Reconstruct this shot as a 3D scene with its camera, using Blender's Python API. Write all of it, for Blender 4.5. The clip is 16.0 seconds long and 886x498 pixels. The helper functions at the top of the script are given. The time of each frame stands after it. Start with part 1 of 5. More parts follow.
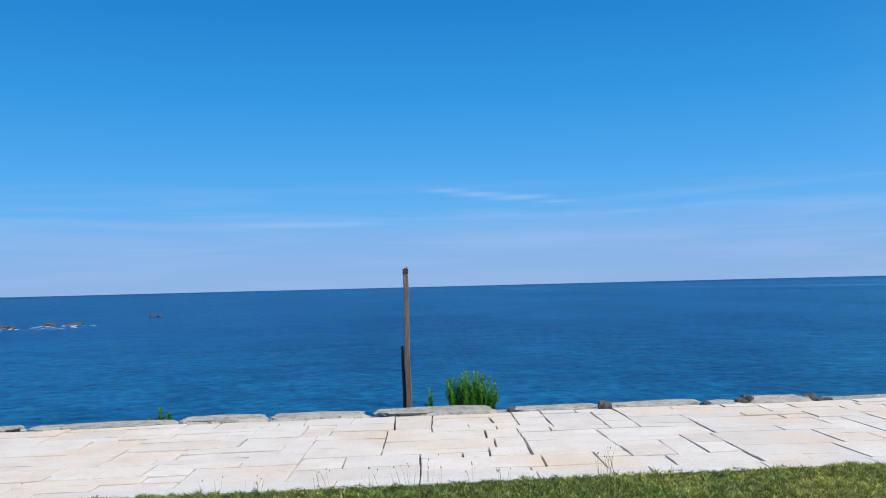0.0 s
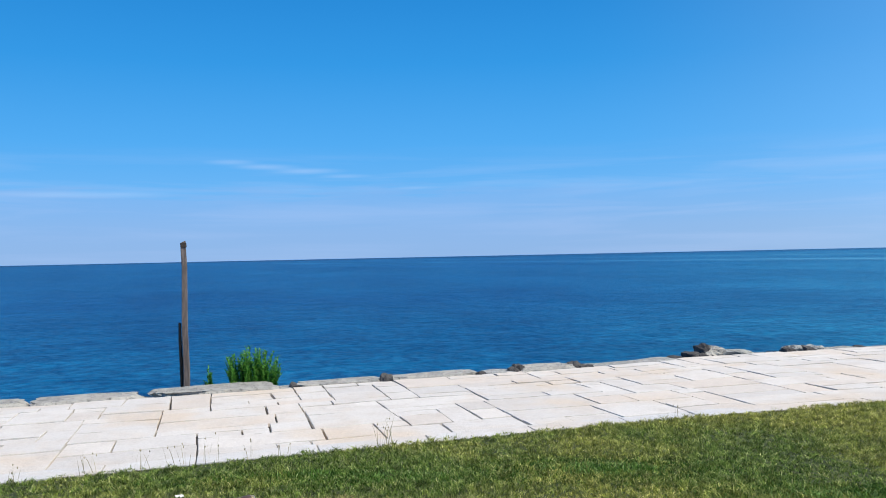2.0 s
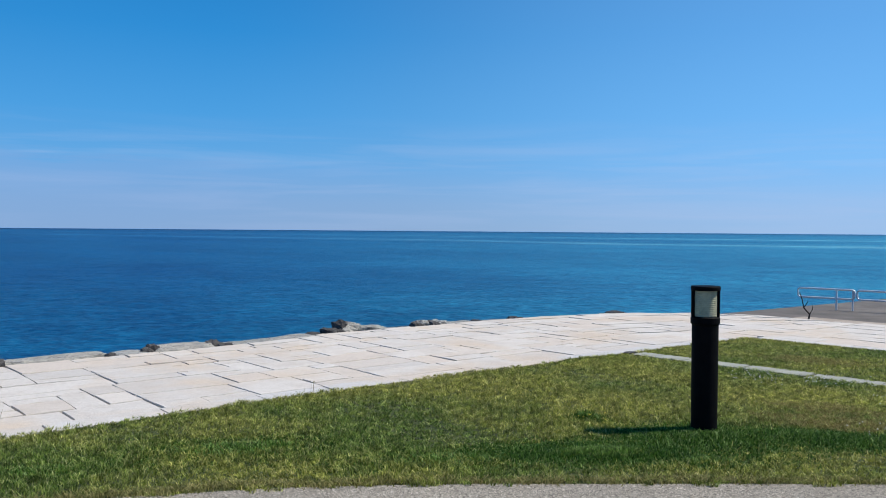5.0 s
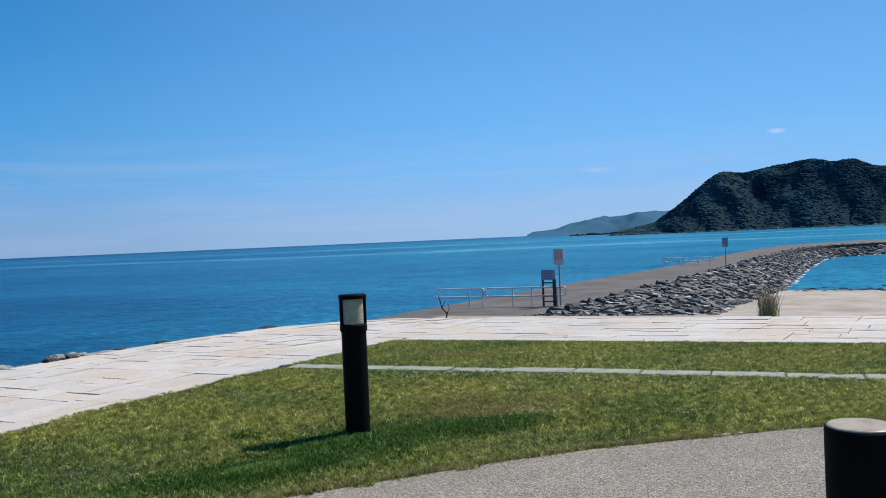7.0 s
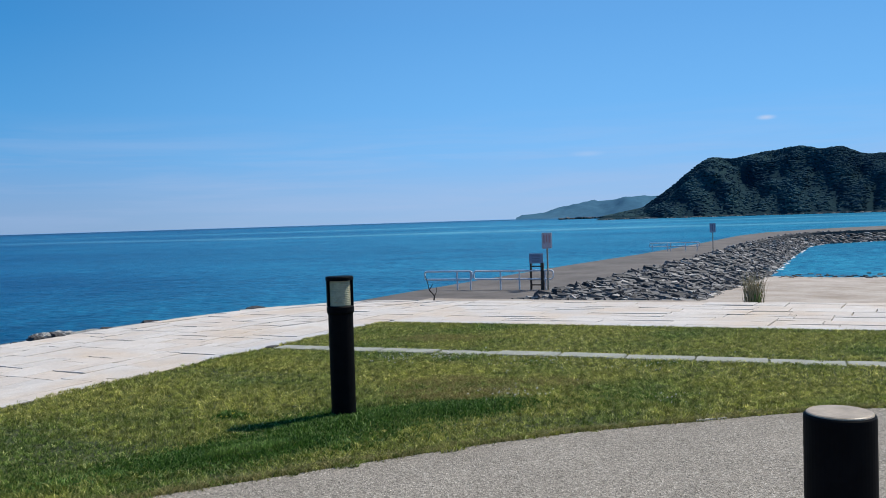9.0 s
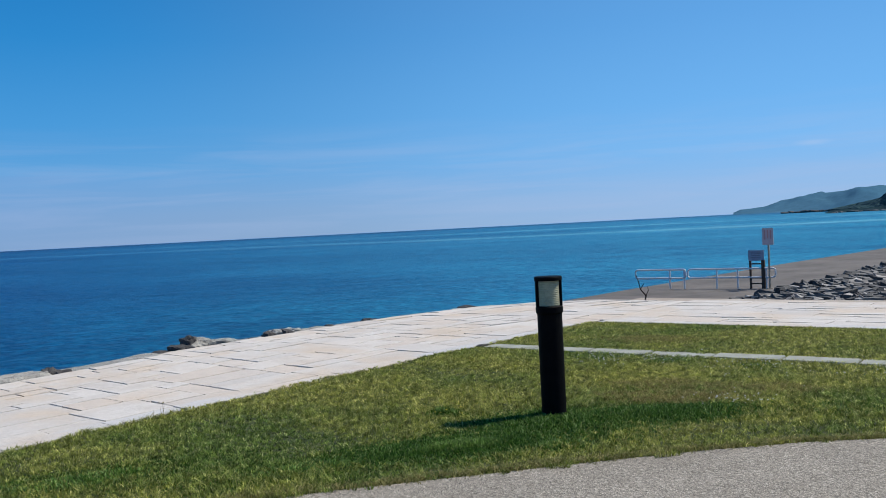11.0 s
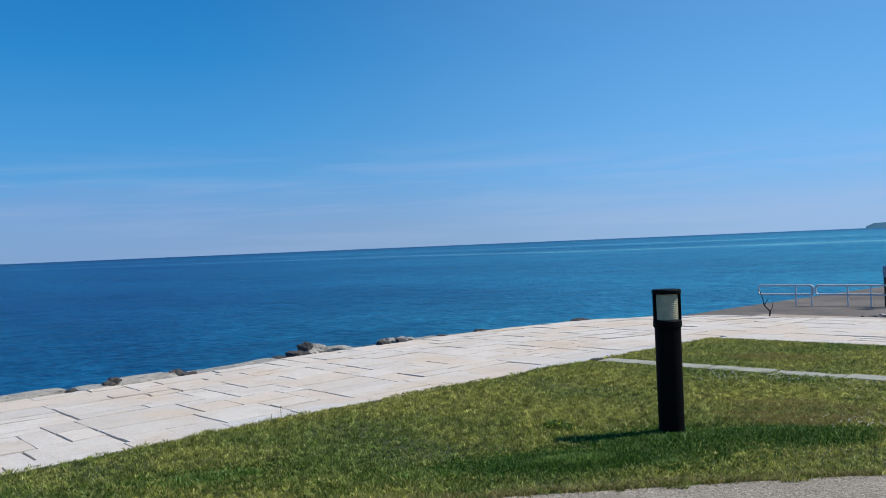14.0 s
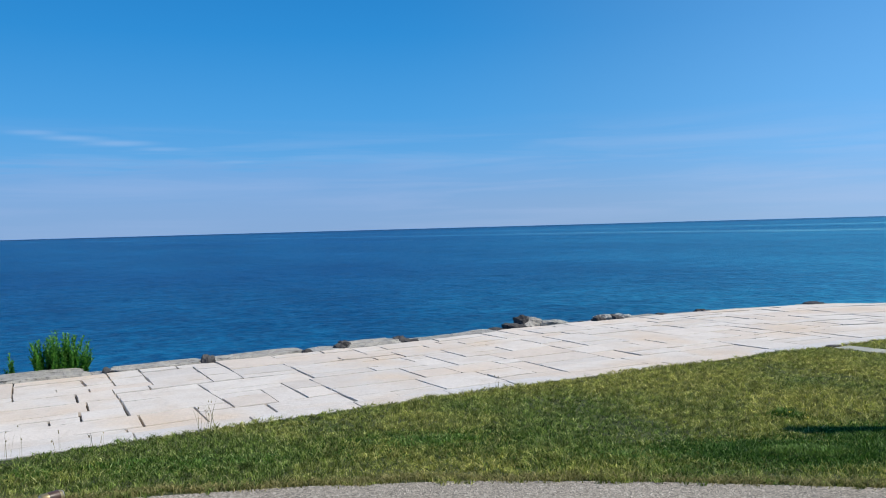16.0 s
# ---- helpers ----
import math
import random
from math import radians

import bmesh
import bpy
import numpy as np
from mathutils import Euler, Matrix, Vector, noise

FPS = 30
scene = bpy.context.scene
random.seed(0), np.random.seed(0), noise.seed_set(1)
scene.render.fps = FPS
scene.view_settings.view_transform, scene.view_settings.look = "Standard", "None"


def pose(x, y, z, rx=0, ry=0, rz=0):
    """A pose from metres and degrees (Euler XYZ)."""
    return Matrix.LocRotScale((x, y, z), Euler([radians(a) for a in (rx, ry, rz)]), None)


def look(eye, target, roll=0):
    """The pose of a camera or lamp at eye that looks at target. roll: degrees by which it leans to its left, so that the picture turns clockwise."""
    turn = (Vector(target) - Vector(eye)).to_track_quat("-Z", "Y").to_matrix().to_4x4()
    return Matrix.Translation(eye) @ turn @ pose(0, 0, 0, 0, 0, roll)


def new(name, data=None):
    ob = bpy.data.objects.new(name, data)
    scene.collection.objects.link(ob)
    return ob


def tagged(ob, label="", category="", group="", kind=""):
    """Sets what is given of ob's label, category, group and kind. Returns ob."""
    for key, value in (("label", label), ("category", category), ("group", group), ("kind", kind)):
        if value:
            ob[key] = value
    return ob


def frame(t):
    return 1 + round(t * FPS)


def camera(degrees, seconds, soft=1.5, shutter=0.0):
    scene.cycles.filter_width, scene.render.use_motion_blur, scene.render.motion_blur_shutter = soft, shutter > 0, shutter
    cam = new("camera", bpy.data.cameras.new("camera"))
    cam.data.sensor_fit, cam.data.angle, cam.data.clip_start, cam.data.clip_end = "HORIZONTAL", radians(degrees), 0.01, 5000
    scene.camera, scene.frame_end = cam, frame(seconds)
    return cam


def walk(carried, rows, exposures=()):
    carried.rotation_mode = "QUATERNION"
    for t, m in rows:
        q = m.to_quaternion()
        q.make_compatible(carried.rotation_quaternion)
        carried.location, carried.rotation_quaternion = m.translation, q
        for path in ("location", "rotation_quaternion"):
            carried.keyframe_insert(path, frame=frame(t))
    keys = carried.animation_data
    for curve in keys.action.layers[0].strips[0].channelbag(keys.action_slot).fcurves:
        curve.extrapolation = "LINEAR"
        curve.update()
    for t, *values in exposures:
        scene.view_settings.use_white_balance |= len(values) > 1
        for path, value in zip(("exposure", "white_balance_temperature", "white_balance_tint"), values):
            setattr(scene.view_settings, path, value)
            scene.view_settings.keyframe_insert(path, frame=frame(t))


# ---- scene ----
cam = camera(54.90, 16.0, soft=0.95)

# seconds, eye x, y, z, heading, pitch, lean
VIEWS = [
    (0, -0.014, 0.096, 1.289, 0.00, 2.46, -1.42),
    (0.5, -0.005, 0.097, 1.297, -2.82, 2.89, -1.09),
    (1, 0.005, 0.093, 1.291, -5.52, 2.12, -0.65),
    (1.5, 0.010, 0.089, 1.284, -8.59, 0.53, -0.71),
    (2, 0.018, 0.074, 1.288, -14.17, 0.46, -1.20),
    (2.5, 0.022, 0.061, 1.293, -17.93, -1.60, -1.42),
    (3, 0.024, 0.052, 1.295, -20.74, -1.52, -1.45),
    (3.5, 0.040, 0.079, 1.301, -24.39, -2.17, -1.32),
    (3.7, 0.042, 0.079, 1.299, -25.93, -1.51, -1.59),
    (5.8, 0.066, 0.061, 1.297, -46.71, -0.38, -0.94),
    (6, 0.072, 0.059, 1.298, -49.25, 0.22, -2.14),
    (6.5, 0.064, 0.054, 1.293, -55.22, -0.06, -1.51),
    (7, 0.060, 0.052, 1.297, -60.82, -0.67, -2.47),
    (7.5, 0.061, 0.042, 1.306, -62.52, -1.21, -2.63),
    (8, 0.055, 0.049, 1.304, -62.62, -1.57, -2.28),
    (8.2, 0.059, 0.047, 1.302, -62.82, -1.72, -2.47),
    (10.3, 0.055, 0.041, 1.304, -54.29, -1.94, -1.91),
    (10.5, 0.046, 0.040, 1.303, -52.39, -1.70, -2.67),
    (11, 0.052, 0.037, 1.310, -47.62, -1.39, -2.90),
    (11.5, 0.054, 0.039, 1.306, -44.36, -1.30, -3.60),
    (12, 0.065, 0.044, 1.309, -42.57, -1.65, -3.74),
    (12.5, 0.067, 0.050, 1.312, -42.25, -0.91, -3.35),
    (13, 0.079, 0.055, 1.306, -42.28, -0.81, -3.12),
    (13.5, 0.070, 0.054, 1.303, -41.25, -0.20, -2.38),
    (14, 0.069, 0.062, 1.302, -40.09, -0.27, -2.40),
    (14.5, 0.052, 0.062, 1.303, -36.35, -1.31, -1.69),
    (15, 0.043, 0.069, 1.302, -31.82, -1.43, -1.38),
    (15.5, 0.036, 0.061, 1.296, -28.76, -1.26, -1.59),
    (16, 0.034, 0.076, 1.298, -25.73, -1.46, -1.57),
]


def view(x, y, z, yaw, pitch, lean):
    a, b = radians(yaw), radians(pitch)
    way = Vector((-math.sin(a) * math.cos(b), math.cos(a) * math.cos(b), math.sin(b)))
    return look((x, y, z), Vector((x, y, z)) + way, lean)


walk(cam, [(row[0], view(*row[1:])) for row in VIEWS],
     exposures=[(0.0, 0.22), (1.0, 0.24), (2.0, 0.29), (2.5, 0.12), (3.5, 0.10), (6, 0.01), (8, 0.0), (11.0, -0.06), (14.5, -0.08), (16.0, 0.05)])

# ---- world, sun ----
SUN_EL, SUN_AZ = radians(53), math.atan2(0.68, -0.45)   # azimuth from +y towards +x

world = bpy.data.worlds.new("world")
scene.world = world
world.use_nodes = True
wn, wl = world.node_tree.nodes, world.node_tree.links
wn.clear()
w_out = wn.new("ShaderNodeOutputWorld")
w_bg = wn.new("ShaderNodeBackground")
w_sky = wn.new("ShaderNodeTexSky")
w_sky.sky_type = "NISHITA"
w_sky.sun_disc = False
w_sky.sun_elevation = SUN_EL
w_sky.sun_rotation = SUN_AZ
w_sky.air_density, w_sky.dust_density, w_sky.ozone_density = 1.0, 0.3, 3.0
w_co = wn.new("ShaderNodeTexCoord")
w_sep = wn.new("ShaderNodeSeparateXYZ")
wl.new(w_co.outputs["Generated"], w_sep.inputs[0])
# clear-air gradient by height over the horizon
w_ramp = wn.new("ShaderNodeValToRGB")
wl.new(w_sep.outputs["Z"], w_ramp.inputs[0])
STOPS = [(0.0, (0.265, 0.445, 0.72)), (0.03, (0.235, 0.445, 0.77)), (0.07, (0.13, 0.43, 0.86)), (0.13, (0.065, 0.375, 0.84)),
         (0.22, (0.022, 0.29, 0.74)), (0.32, (0.008, 0.215, 0.62)), (0.6, (0.012, 0.13, 0.42)), (1.0, (0.01, 0.09, 0.32))]
ramp = w_ramp.color_ramp
while len(ramp.elements) < len(STOPS):
    ramp.elements.new(0.5)
for el, (p, c) in zip(ramp.elements, STOPS):
    el.position, el.color = p, (*c, 1)
w_scale = wn.new("ShaderNodeMix")
w_scale.data_type, w_scale.blend_type = "RGBA", "MULTIPLY"
w_scale.inputs["Factor"].default_value = 1.0
w_scale.inputs["B"].default_value = (0.11, 0.11, 0.11, 1)
wl.new(w_sky.outputs[0], w_scale.inputs["A"])
w_mix = wn.new("ShaderNodeMix")
w_mix.data_type = "RGBA"
w_mix.inputs["Factor"].default_value = 0.95
wl.new(w_scale.outputs["Result"], w_mix.inputs["A"])
# brighter towards the sun's side
w_side = wn.new("ShaderNodeMapRange")
w_side.interpolation_type = "SMOOTHSTEP"
for key, val in zip(("From Min", "From Max", "To Min", "To Max"), (0.55, 1.0, 0.88, 1.15)):
    w_side.inputs[key].default_value = val
wl.new(w_sep.outputs["X"], w_side.inputs["Value"])
w_lit = wn.new("ShaderNodeVectorMath")
w_lit.operation = "SCALE"
wl.new(w_ramp.outputs[0], w_lit.inputs[0])
wl.new(w_side.outputs[0], w_lit.inputs["Scale"])
w_haze = wn.new("ShaderNodeMapRange")
w_haze.interpolation_type = "SMOOTHSTEP"
for key, val in zip(("From Min", "From Max", "To Min", "To Max"), (0.35, 1.0, 0.0, 0.30)):
    w_haze.inputs[key].default_value = val
wl.new(w_sep.outputs["X"], w_haze.inputs["Value"])
w_pale = wn.new("ShaderNodeMix")
w_pale.data_type = "RGBA"
w_pale.inputs["B"].default_value = (0.36, 0.56, 0.84, 1)
wl.new(w_haze.outputs[0], w_pale.inputs["Factor"])
wl.new(w_lit.outputs[0], w_pale.inputs["A"])
wl.new(w_pale.outputs["Result"], w_mix.inputs["B"])
# thin streaks of high cloud low over the sea
w_map = wn.new("ShaderNodeMapping")
w_map.inputs["Scale"].default_value = (2.2, 2.2, 34.0)
w_map.inputs["Location"].default_value = (0.3, 1.1, 0.25)
wl.new(w_co.outputs["Generated"], w_map.inputs[0])
w_noise = wn.new("ShaderNodeTexNoise")
w_noise.inputs["Scale"].default_value = 1.6
w_noise.inputs["Detail"].default_value = 5
w_noise.inputs["Roughness"].default_value = 0.55
w_noise.inputs["Distortion"].default_value = 0.4
wl.new(w_map.outputs[0], w_noise.inputs["Vector"])
w_cut = wn.new("ShaderNodeMapRange")
w_cut.inputs["From Min"].default_value, w_cut.inputs["From Max"].default_value = 0.44, 0.70
wl.new(w_noise.outputs["Fac"], w_cut.inputs["Value"])
w_band = wn.new("ShaderNodeValToRGB")
wl.new(w_sep.outputs["Z"], w_band.inputs[0])
for _ in range(2):
    w_band.color_ramp.elements.new(0.5)
for el, (p, v) in zip(w_band.color_ramp.elements, ((0.0, 0.22), (0.05, 0.36), (0.085, 0.24), (0.13, 0.0))):
    el.position, el.color = p, (v, v, v, 1)
w_fac = wn.new("ShaderNodeMath")
w_fac.operation = "MULTIPLY"
wl.new(w_cut.outputs[0], w_fac.inputs[0])
wl.new(w_band.outputs[0], w_fac.inputs[1])
w_cl = wn.new("ShaderNodeMix")
w_cl.data_type = "RGBA"
w_cl.inputs["B"].default_value = (0.44, 0.55, 0.80, 1)
wl.new(w_fac.outputs[0], w_cl.inputs["Factor"])
wl.new(w_mix.outputs["Result"], w_cl.inputs["A"])

# a bank of thin haze with a soft, uneven upper edge
w_rise = wn.new("ShaderNodeMath")
w_rise.operation = "MULTIPLY_ADD"
w_frill = wn.new("ShaderNodeTexNoise")
w_frill.inputs["Scale"].default_value, w_frill.inputs["Detail"].default_value, w_frill.inputs["Roughness"].default_value = 3.4, 6, 0.6
wl.new(w_map.outputs[0], w_frill.inputs["Vector"])
wl.new(w_frill.outputs["Fac"], w_rise.inputs[0])
w_rise.inputs[1].default_value = -0.06
wl.new(w_sep.outputs["Z"], w_rise.inputs[2])
w_top = wn.new("ShaderNodeMapRange")
w_top.interpolation_type = "SMOOTHSTEP"
for key, val in zip(("From Min", "From Max", "To Min", "To Max"), (0.037, 0.056, 0.46, 0.0)):
    w_top.inputs[key].default_value = val
wl.new(w_rise.outputs[0], w_top.inputs["Value"])
w_bank = wn.new("ShaderNodeMix")
w_bank.data_type = "RGBA"
w_bank.inputs["B"].default_value = (0.215, 0.385, 0.70, 1)
w_open = wn.new("ShaderNodeMapRange")
w_open.interpolation_type = "SMOOTHSTEP"
for key, val in zip(("From Min", "From Max", "To Min", "To Max"), (0.25, 0.75, 1.0, 0.15)):
    w_open.inputs[key].default_value = val
wl.new(w_sep.outputs["X"], w_open.inputs["Value"])
w_part = wn.new("ShaderNodeMath")
w_part.operation = "MULTIPLY"
wl.new(w_top.outputs[0], w_part.inputs[0])
wl.new(w_open.outputs[0], w_part.inputs[1])
wl.new(w_part.outputs[0], w_bank.inputs["Factor"])
wl.new(w_cl.outputs["Result"], w_bank.inputs["A"])


def wisp(center, scale, strength, sky_in):
    """A small thin cloud: an oval patch of noise round a direction."""
    m = wn.new("ShaderNodeMapping")
    m.inputs["Scale"].default_value = scale
    m.inputs["Location"].default_value = tuple(-c * k for c, k in zip(center, scale))
    wl.new(w_co.outputs["Generated"], m.inputs[0])
    ln = wn.new("ShaderNodeVectorMath")
    ln.operation = "LENGTH"
    wl.new(m.outputs[0], ln.inputs[0])
    r = wn.new("ShaderNodeMapRange")
    r.interpolation_type = "SMOOTHSTEP"
    for key, val in zip(("From Min", "From Max", "To Min", "To Max"), (0.0, 1.0, strength, 0.0)):
        r.inputs[key].default_value = val
    wl.new(ln.outputs["Value"], r.inputs["Value"])
    mul = wn.new("ShaderNodeMath")
    mul.operation = "MULTIPLY"
    wl.new(r.outputs[0], mul.inputs[0])
    wl.new(w_noise.outputs["Fac"], mul.inputs[1])
    mx = wn.new("ShaderNodeMix")
    mx.data_type = "RGBA"
    mx.inputs["B"].default_value = (0.60, 0.68, 0.86, 1)
    wl.new(mul.outputs[0], mx.inputs["Factor"])
    wl.new(sky_in, mx.inputs["A"])
    return mx.outputs["Result"]


sky_now = w_bank.outputs["Result"]
for center, scale, strength in (((0.0057, 0.9938, 0.1107), (26, 1, 230), 0.30), ((0.0452, 0.9934, 0.1057), (20, 1, 200), 0.42), ((0.0911, 0.9907, 0.1010), (18, 1, 200), 0.42), ((0.1331, 0.9865, 0.0949), (24, 1, 260), 0.30), ((0.2181, 0.9726, 0.0804), (30, 1, 320), 0.18),
                                ((0.986, 0.131, 0.1016), (1, 75, 260), 1.3), ((0.945, 0.32, 0.072), (1, 40, 200), 0.4), ((-0.16, 0.985, 0.074), (8, 1, 190), 0.35)):
    sky_now = wisp(center, scale, strength, sky_now)
wl.new(sky_now, w_bg.inputs["Color"])
w_bg.inputs["Strength"].default_value = 1.0
wl.new(w_bg.outputs[0], w_out.inputs[0])

sun = new("sun", bpy.data.lights.new("sun", "SUN"))
sun.data.energy, sun.data.angle, sun.data.color = 4.8, radians(0.53), (1.0, 0.94, 0.84)
way = Vector((math.sin(SUN_AZ) * math.cos(SUN_EL), math.cos(SUN_AZ) * math.cos(SUN_EL), math.sin(SUN_EL)))
sun.matrix_world = look(way * 60, (0, 0, 0))


# ---- materials ----
class Nodes:
    """A principled material and short ways to add textures to it."""

    def __init__(self, name, rough=0.8, metal=0.0, spec=0.5):
        self.mat = bpy.data.materials.new(name)
        self.mat.use_nodes = True
        self.n, self.l = self.mat.node_tree.nodes, self.mat.node_tree.links
        self.b = self.n["Principled BSDF"]
        self.b.inputs["Roughness"].default_value = rough
        self.b.inputs["Metallic"].default_value = metal
        self.b.inputs["Specular IOR Level"].default_value = spec
        self.co = self.n.new("ShaderNodeTexCoord")
        self.place = self.n.new("ShaderNodeNewGeometry").outputs["Position"]

    def noise(self, scale, detail=4, rough=0.6, stretch=None, coord="Object"):
        t = self.n.new("ShaderNodeTexNoise")
        t.inputs["Scale"].default_value, t.inputs["Detail"].default_value, t.inputs["Roughness"].default_value = scale, detail, rough
        source = self.place if coord == "Place" else self.co.outputs[coord]
        if stretch:
            m = self.n.new("ShaderNodeMapping")
            m.inputs["Scale"].default_value = stretch
            self.l.new(source, m.inputs[0])
            source = m.outputs[0]
        self.l.new(source, t.inputs["Vector"])
        return t.outputs["Fac"]

    def voronoi(self, scale, out="Color", randomness=1.0):
        t = self.n.new("ShaderNodeTexVoronoi")
        t.inputs["Scale"].default_value = scale
        t.inputs["Randomness"].default_value = randomness
        self.l.new(self.co.outputs["Object"], t.inputs["Vector"])
        return t.outputs[out]

    def ramp(self, fac, *stops):
        r = self.n.new("ShaderNodeValToRGB")
        while len(r.color_ramp.elements) < len(stops):
            r.color_ramp.elements.new(0.5)
        for el, (p, c) in zip(r.color_ramp.elements, stops):
            el.position, el.color = p, (*c, 1) if len(c) == 3 else c
        self.l.new(fac, r.inputs[0])
        return r.outputs[0]

    def mix(self, fac, a, b, mode="MIX"):
        m = self.n.new("ShaderNodeMix")
        m.data_type, m.blend_type = "RGBA", mode
        for key, v in (("Factor", fac), ("A", a), ("B", b)):
            if isinstance(v, (int, float)):
                m.inputs[key].default_value = v
            elif isinstance(v, tuple):
                m.inputs[key].default_value = (*v, 1)
            else:
                self.l.new(v, m.inputs[key])
        return m.outputs["Result"]

    def random(self):
        return self.n.new("ShaderNodeObjectInfo").outputs["Random"]

    def island(self):
        return self.n.new("ShaderNodeNewGeometry").outputs["Random Per Island"]

    def color(self, c):
        if isinstance(c, tuple):
            self.b.inputs["Base Color"].default_value = (*c, 1)
        else:
            self.l.new(c, self.b.inputs["Base Color"])
        return self

    def bump(self, height, strength=0.5, distance=0.01):
        bp = self.n.new("ShaderNodeBump")
        bp.inputs["Strength"].default_value, bp.inputs["Distance"].default_value = strength, distance
        self.l.new(height, bp.inputs["Height"])
        if self.b.inputs["Normal"].links:
            self.l.new(self.b.inputs["Normal"].links[0].from_socket, bp.inputs["Normal"])
        self.l.new(bp.outputs[0], self.b.inputs["Normal"])
        return self


def mat_slab(name, tones, joined=False):
    m = Nodes(name, 0.75, spec=0.3)
    base = m.ramp(m.island() if joined else m.random(), *tones)
    warm = m.mix(m.ramp(m.noise(0.9, 4, 0.55, coord="Place"), (0.50, (0, 0, 0)), (0.66, (0.75, 0.75, 0.75))), base, (0.59, 0.485, 0.37))
    blotch = m.mix(m.ramp(m.noise(2.6, 5, coord="Place"), (0.46, (0, 0, 0)), (0.74, (0.6, 0.6, 0.6))), warm, (0.50, 0.44, 0.375))
    grain = m.mix(0.22, blotch, m.ramp(m.noise(45, 6, 0.75, coord="Place"), (0.34, (0.5, 0.49, 0.48)), (0.60, (1.12, 1.12, 1.12))), "MULTIPLY")
    dirt = m.mix(m.ramp(m.noise(6, 6, 0.75, coord="Place"), (0.52, (0, 0, 0)), (0.74, (0.45, 0.45, 0.45))), grain, (0.42, 0.38, 0.33))
    pits = m.mix(m.ramp(m.noise(26, 5, 0.75, coord="Place"), (0.62, (0, 0, 0)), (0.72, (0.5, 0.5, 0.5))), dirt, (0.32, 0.28, 0.24))
    m.color(pits).bump(m.noise(7, 6, 0.7, coord="Place"), 0.7, 0.02).bump(m.noise(60, 5, 0.7, coord="Place"), 0.4, 0.005)
    return m.mat


SLAB_TONES = ((0.0, (0.61, 0.575, 0.525)), (0.35, (0.575, 0.545, 0.505)), (0.6, (0.635, 0.60, 0.55)), (0.85, (0.60, 0.53, 0.455)), (1.0, (0.54, 0.515, 0.48)))
SLAB = mat_slab("pale_granite", SLAB_TONES)
SLAB_FAR = mat_slab("pale_granite_far", SLAB_TONES, True)
KERB_WHITE = mat_slab("white_granite", ((0.0, (0.58, 0.565, 0.54)), (0.5, (0.53, 0.525, 0.515)), (1.0, (0.60, 0.58, 0.55))))


def mat_simple(name, dark, light, scale=8, rough=0.85, bump=0.5, depth=0.01, metal=0.0, spec=0.4, fine=70, stretch=None):
    m = Nodes(name, rough, metal, spec)
    a = m.ramp(m.noise(scale, 6, 0.65, stretch), (0.3, dark), (0.7, light))
    b = m.mix(0.4, a, m.ramp(m.noise(fine, 4, 0.7, stretch), (0.3, (0.55, 0.55, 0.55)), (0.65, (1, 1, 1))), "MULTIPLY")
    m.color(b).bump(m.noise(scale * 1.5, 6, 0.65, stretch), bump, depth).bump(m.noise(fine, 3, 0.6, stretch), bump * 0.5, depth * 0.2)
    return m.mat


JOINT = mat_simple("joint_bed", (0.11, 0.09, 0.065), (0.24, 0.20, 0.15), 14)
es = Nodes("weathered_edge_stone", 0.9, spec=0.2)
es_tone = es.mix(0.6, es.ramp(es.random(), (0.0, (0.31, 0.32, 0.305)), (0.5, (0.39, 0.38, 0.35)), (1.0, (0.34, 0.35, 0.345))), es.ramp(es.noise(4, 5, 0.65, coord="Place"), (0.32, (0.55, 0.56, 0.56)), (0.66, (1.3, 1.27, 1.2))), "MULTIPLY")
es_pits = es.mix(es.ramp(es.noise(17, 6, 0.72, coord="Place"), (0.54, (0, 0, 0)), (0.64, (0.75, 0.75, 0.75))), es_tone, (0.085, 0.083, 0.078))
es.color(es_pits).bump(es.noise(8, 6, 0.7, coord="Place"), 0.9, 0.06).bump(es.noise(45, 4, 0.7, coord="Place"), 0.6, 0.012)
EDGE_STONE = es.mat
DARK_ROCK = mat_simple("dark_rock", (0.035, 0.035, 0.036), (0.13, 0.125, 0.12), 5, depth=0.04, spec=0.2)
CONCRETE = mat_simple("sea_wall_concrete", (0.22, 0.21, 0.19), (0.36, 0.34, 0.31), 2)
DECK = mat_simple("breakwater_concrete", (0.085, 0.076, 0.066), (0.185, 0.165, 0.145), 0.45, fine=3, depth=0.02)
KERB = mat_simple("concrete_kerb", (0.25, 0.26, 0.215), (0.41, 0.42, 0.36), 5, fine=90, depth=0.004)
SOIL = mat_simple("lawn_soil", (0.022, 0.034, 0.009), (0.070, 0.085, 0.024), 3, fine=40, depth=0.02)
SAND = mat_simple("beach_sand", (0.30, 0.245, 0.19), (0.52, 0.465, 0.40), 0.5, fine=5, depth=0.08)
DRIFT = mat_simple("wet_wrack", (0.06, 0.05, 0.04), (0.16, 0.13, 0.10), 3)
BLACK_PAINT = mat_simple("black_paint", (0.003, 0.003, 0.0035), (0.006, 0.006, 0.0065), 12, rough=0.6, bump=0.15, depth=0.002, spec=0.06)
STEEL = mat_simple("galvanised_steel", (0.68, 0.68, 0.69), (0.84, 0.84, 0.84), 20, rough=0.45, bump=0.1, depth=0.001, metal=0.15)
BROWN_POST = mat_simple("brown_post", (0.05, 0.035, 0.025), (0.10, 0.07, 0.05), 12)
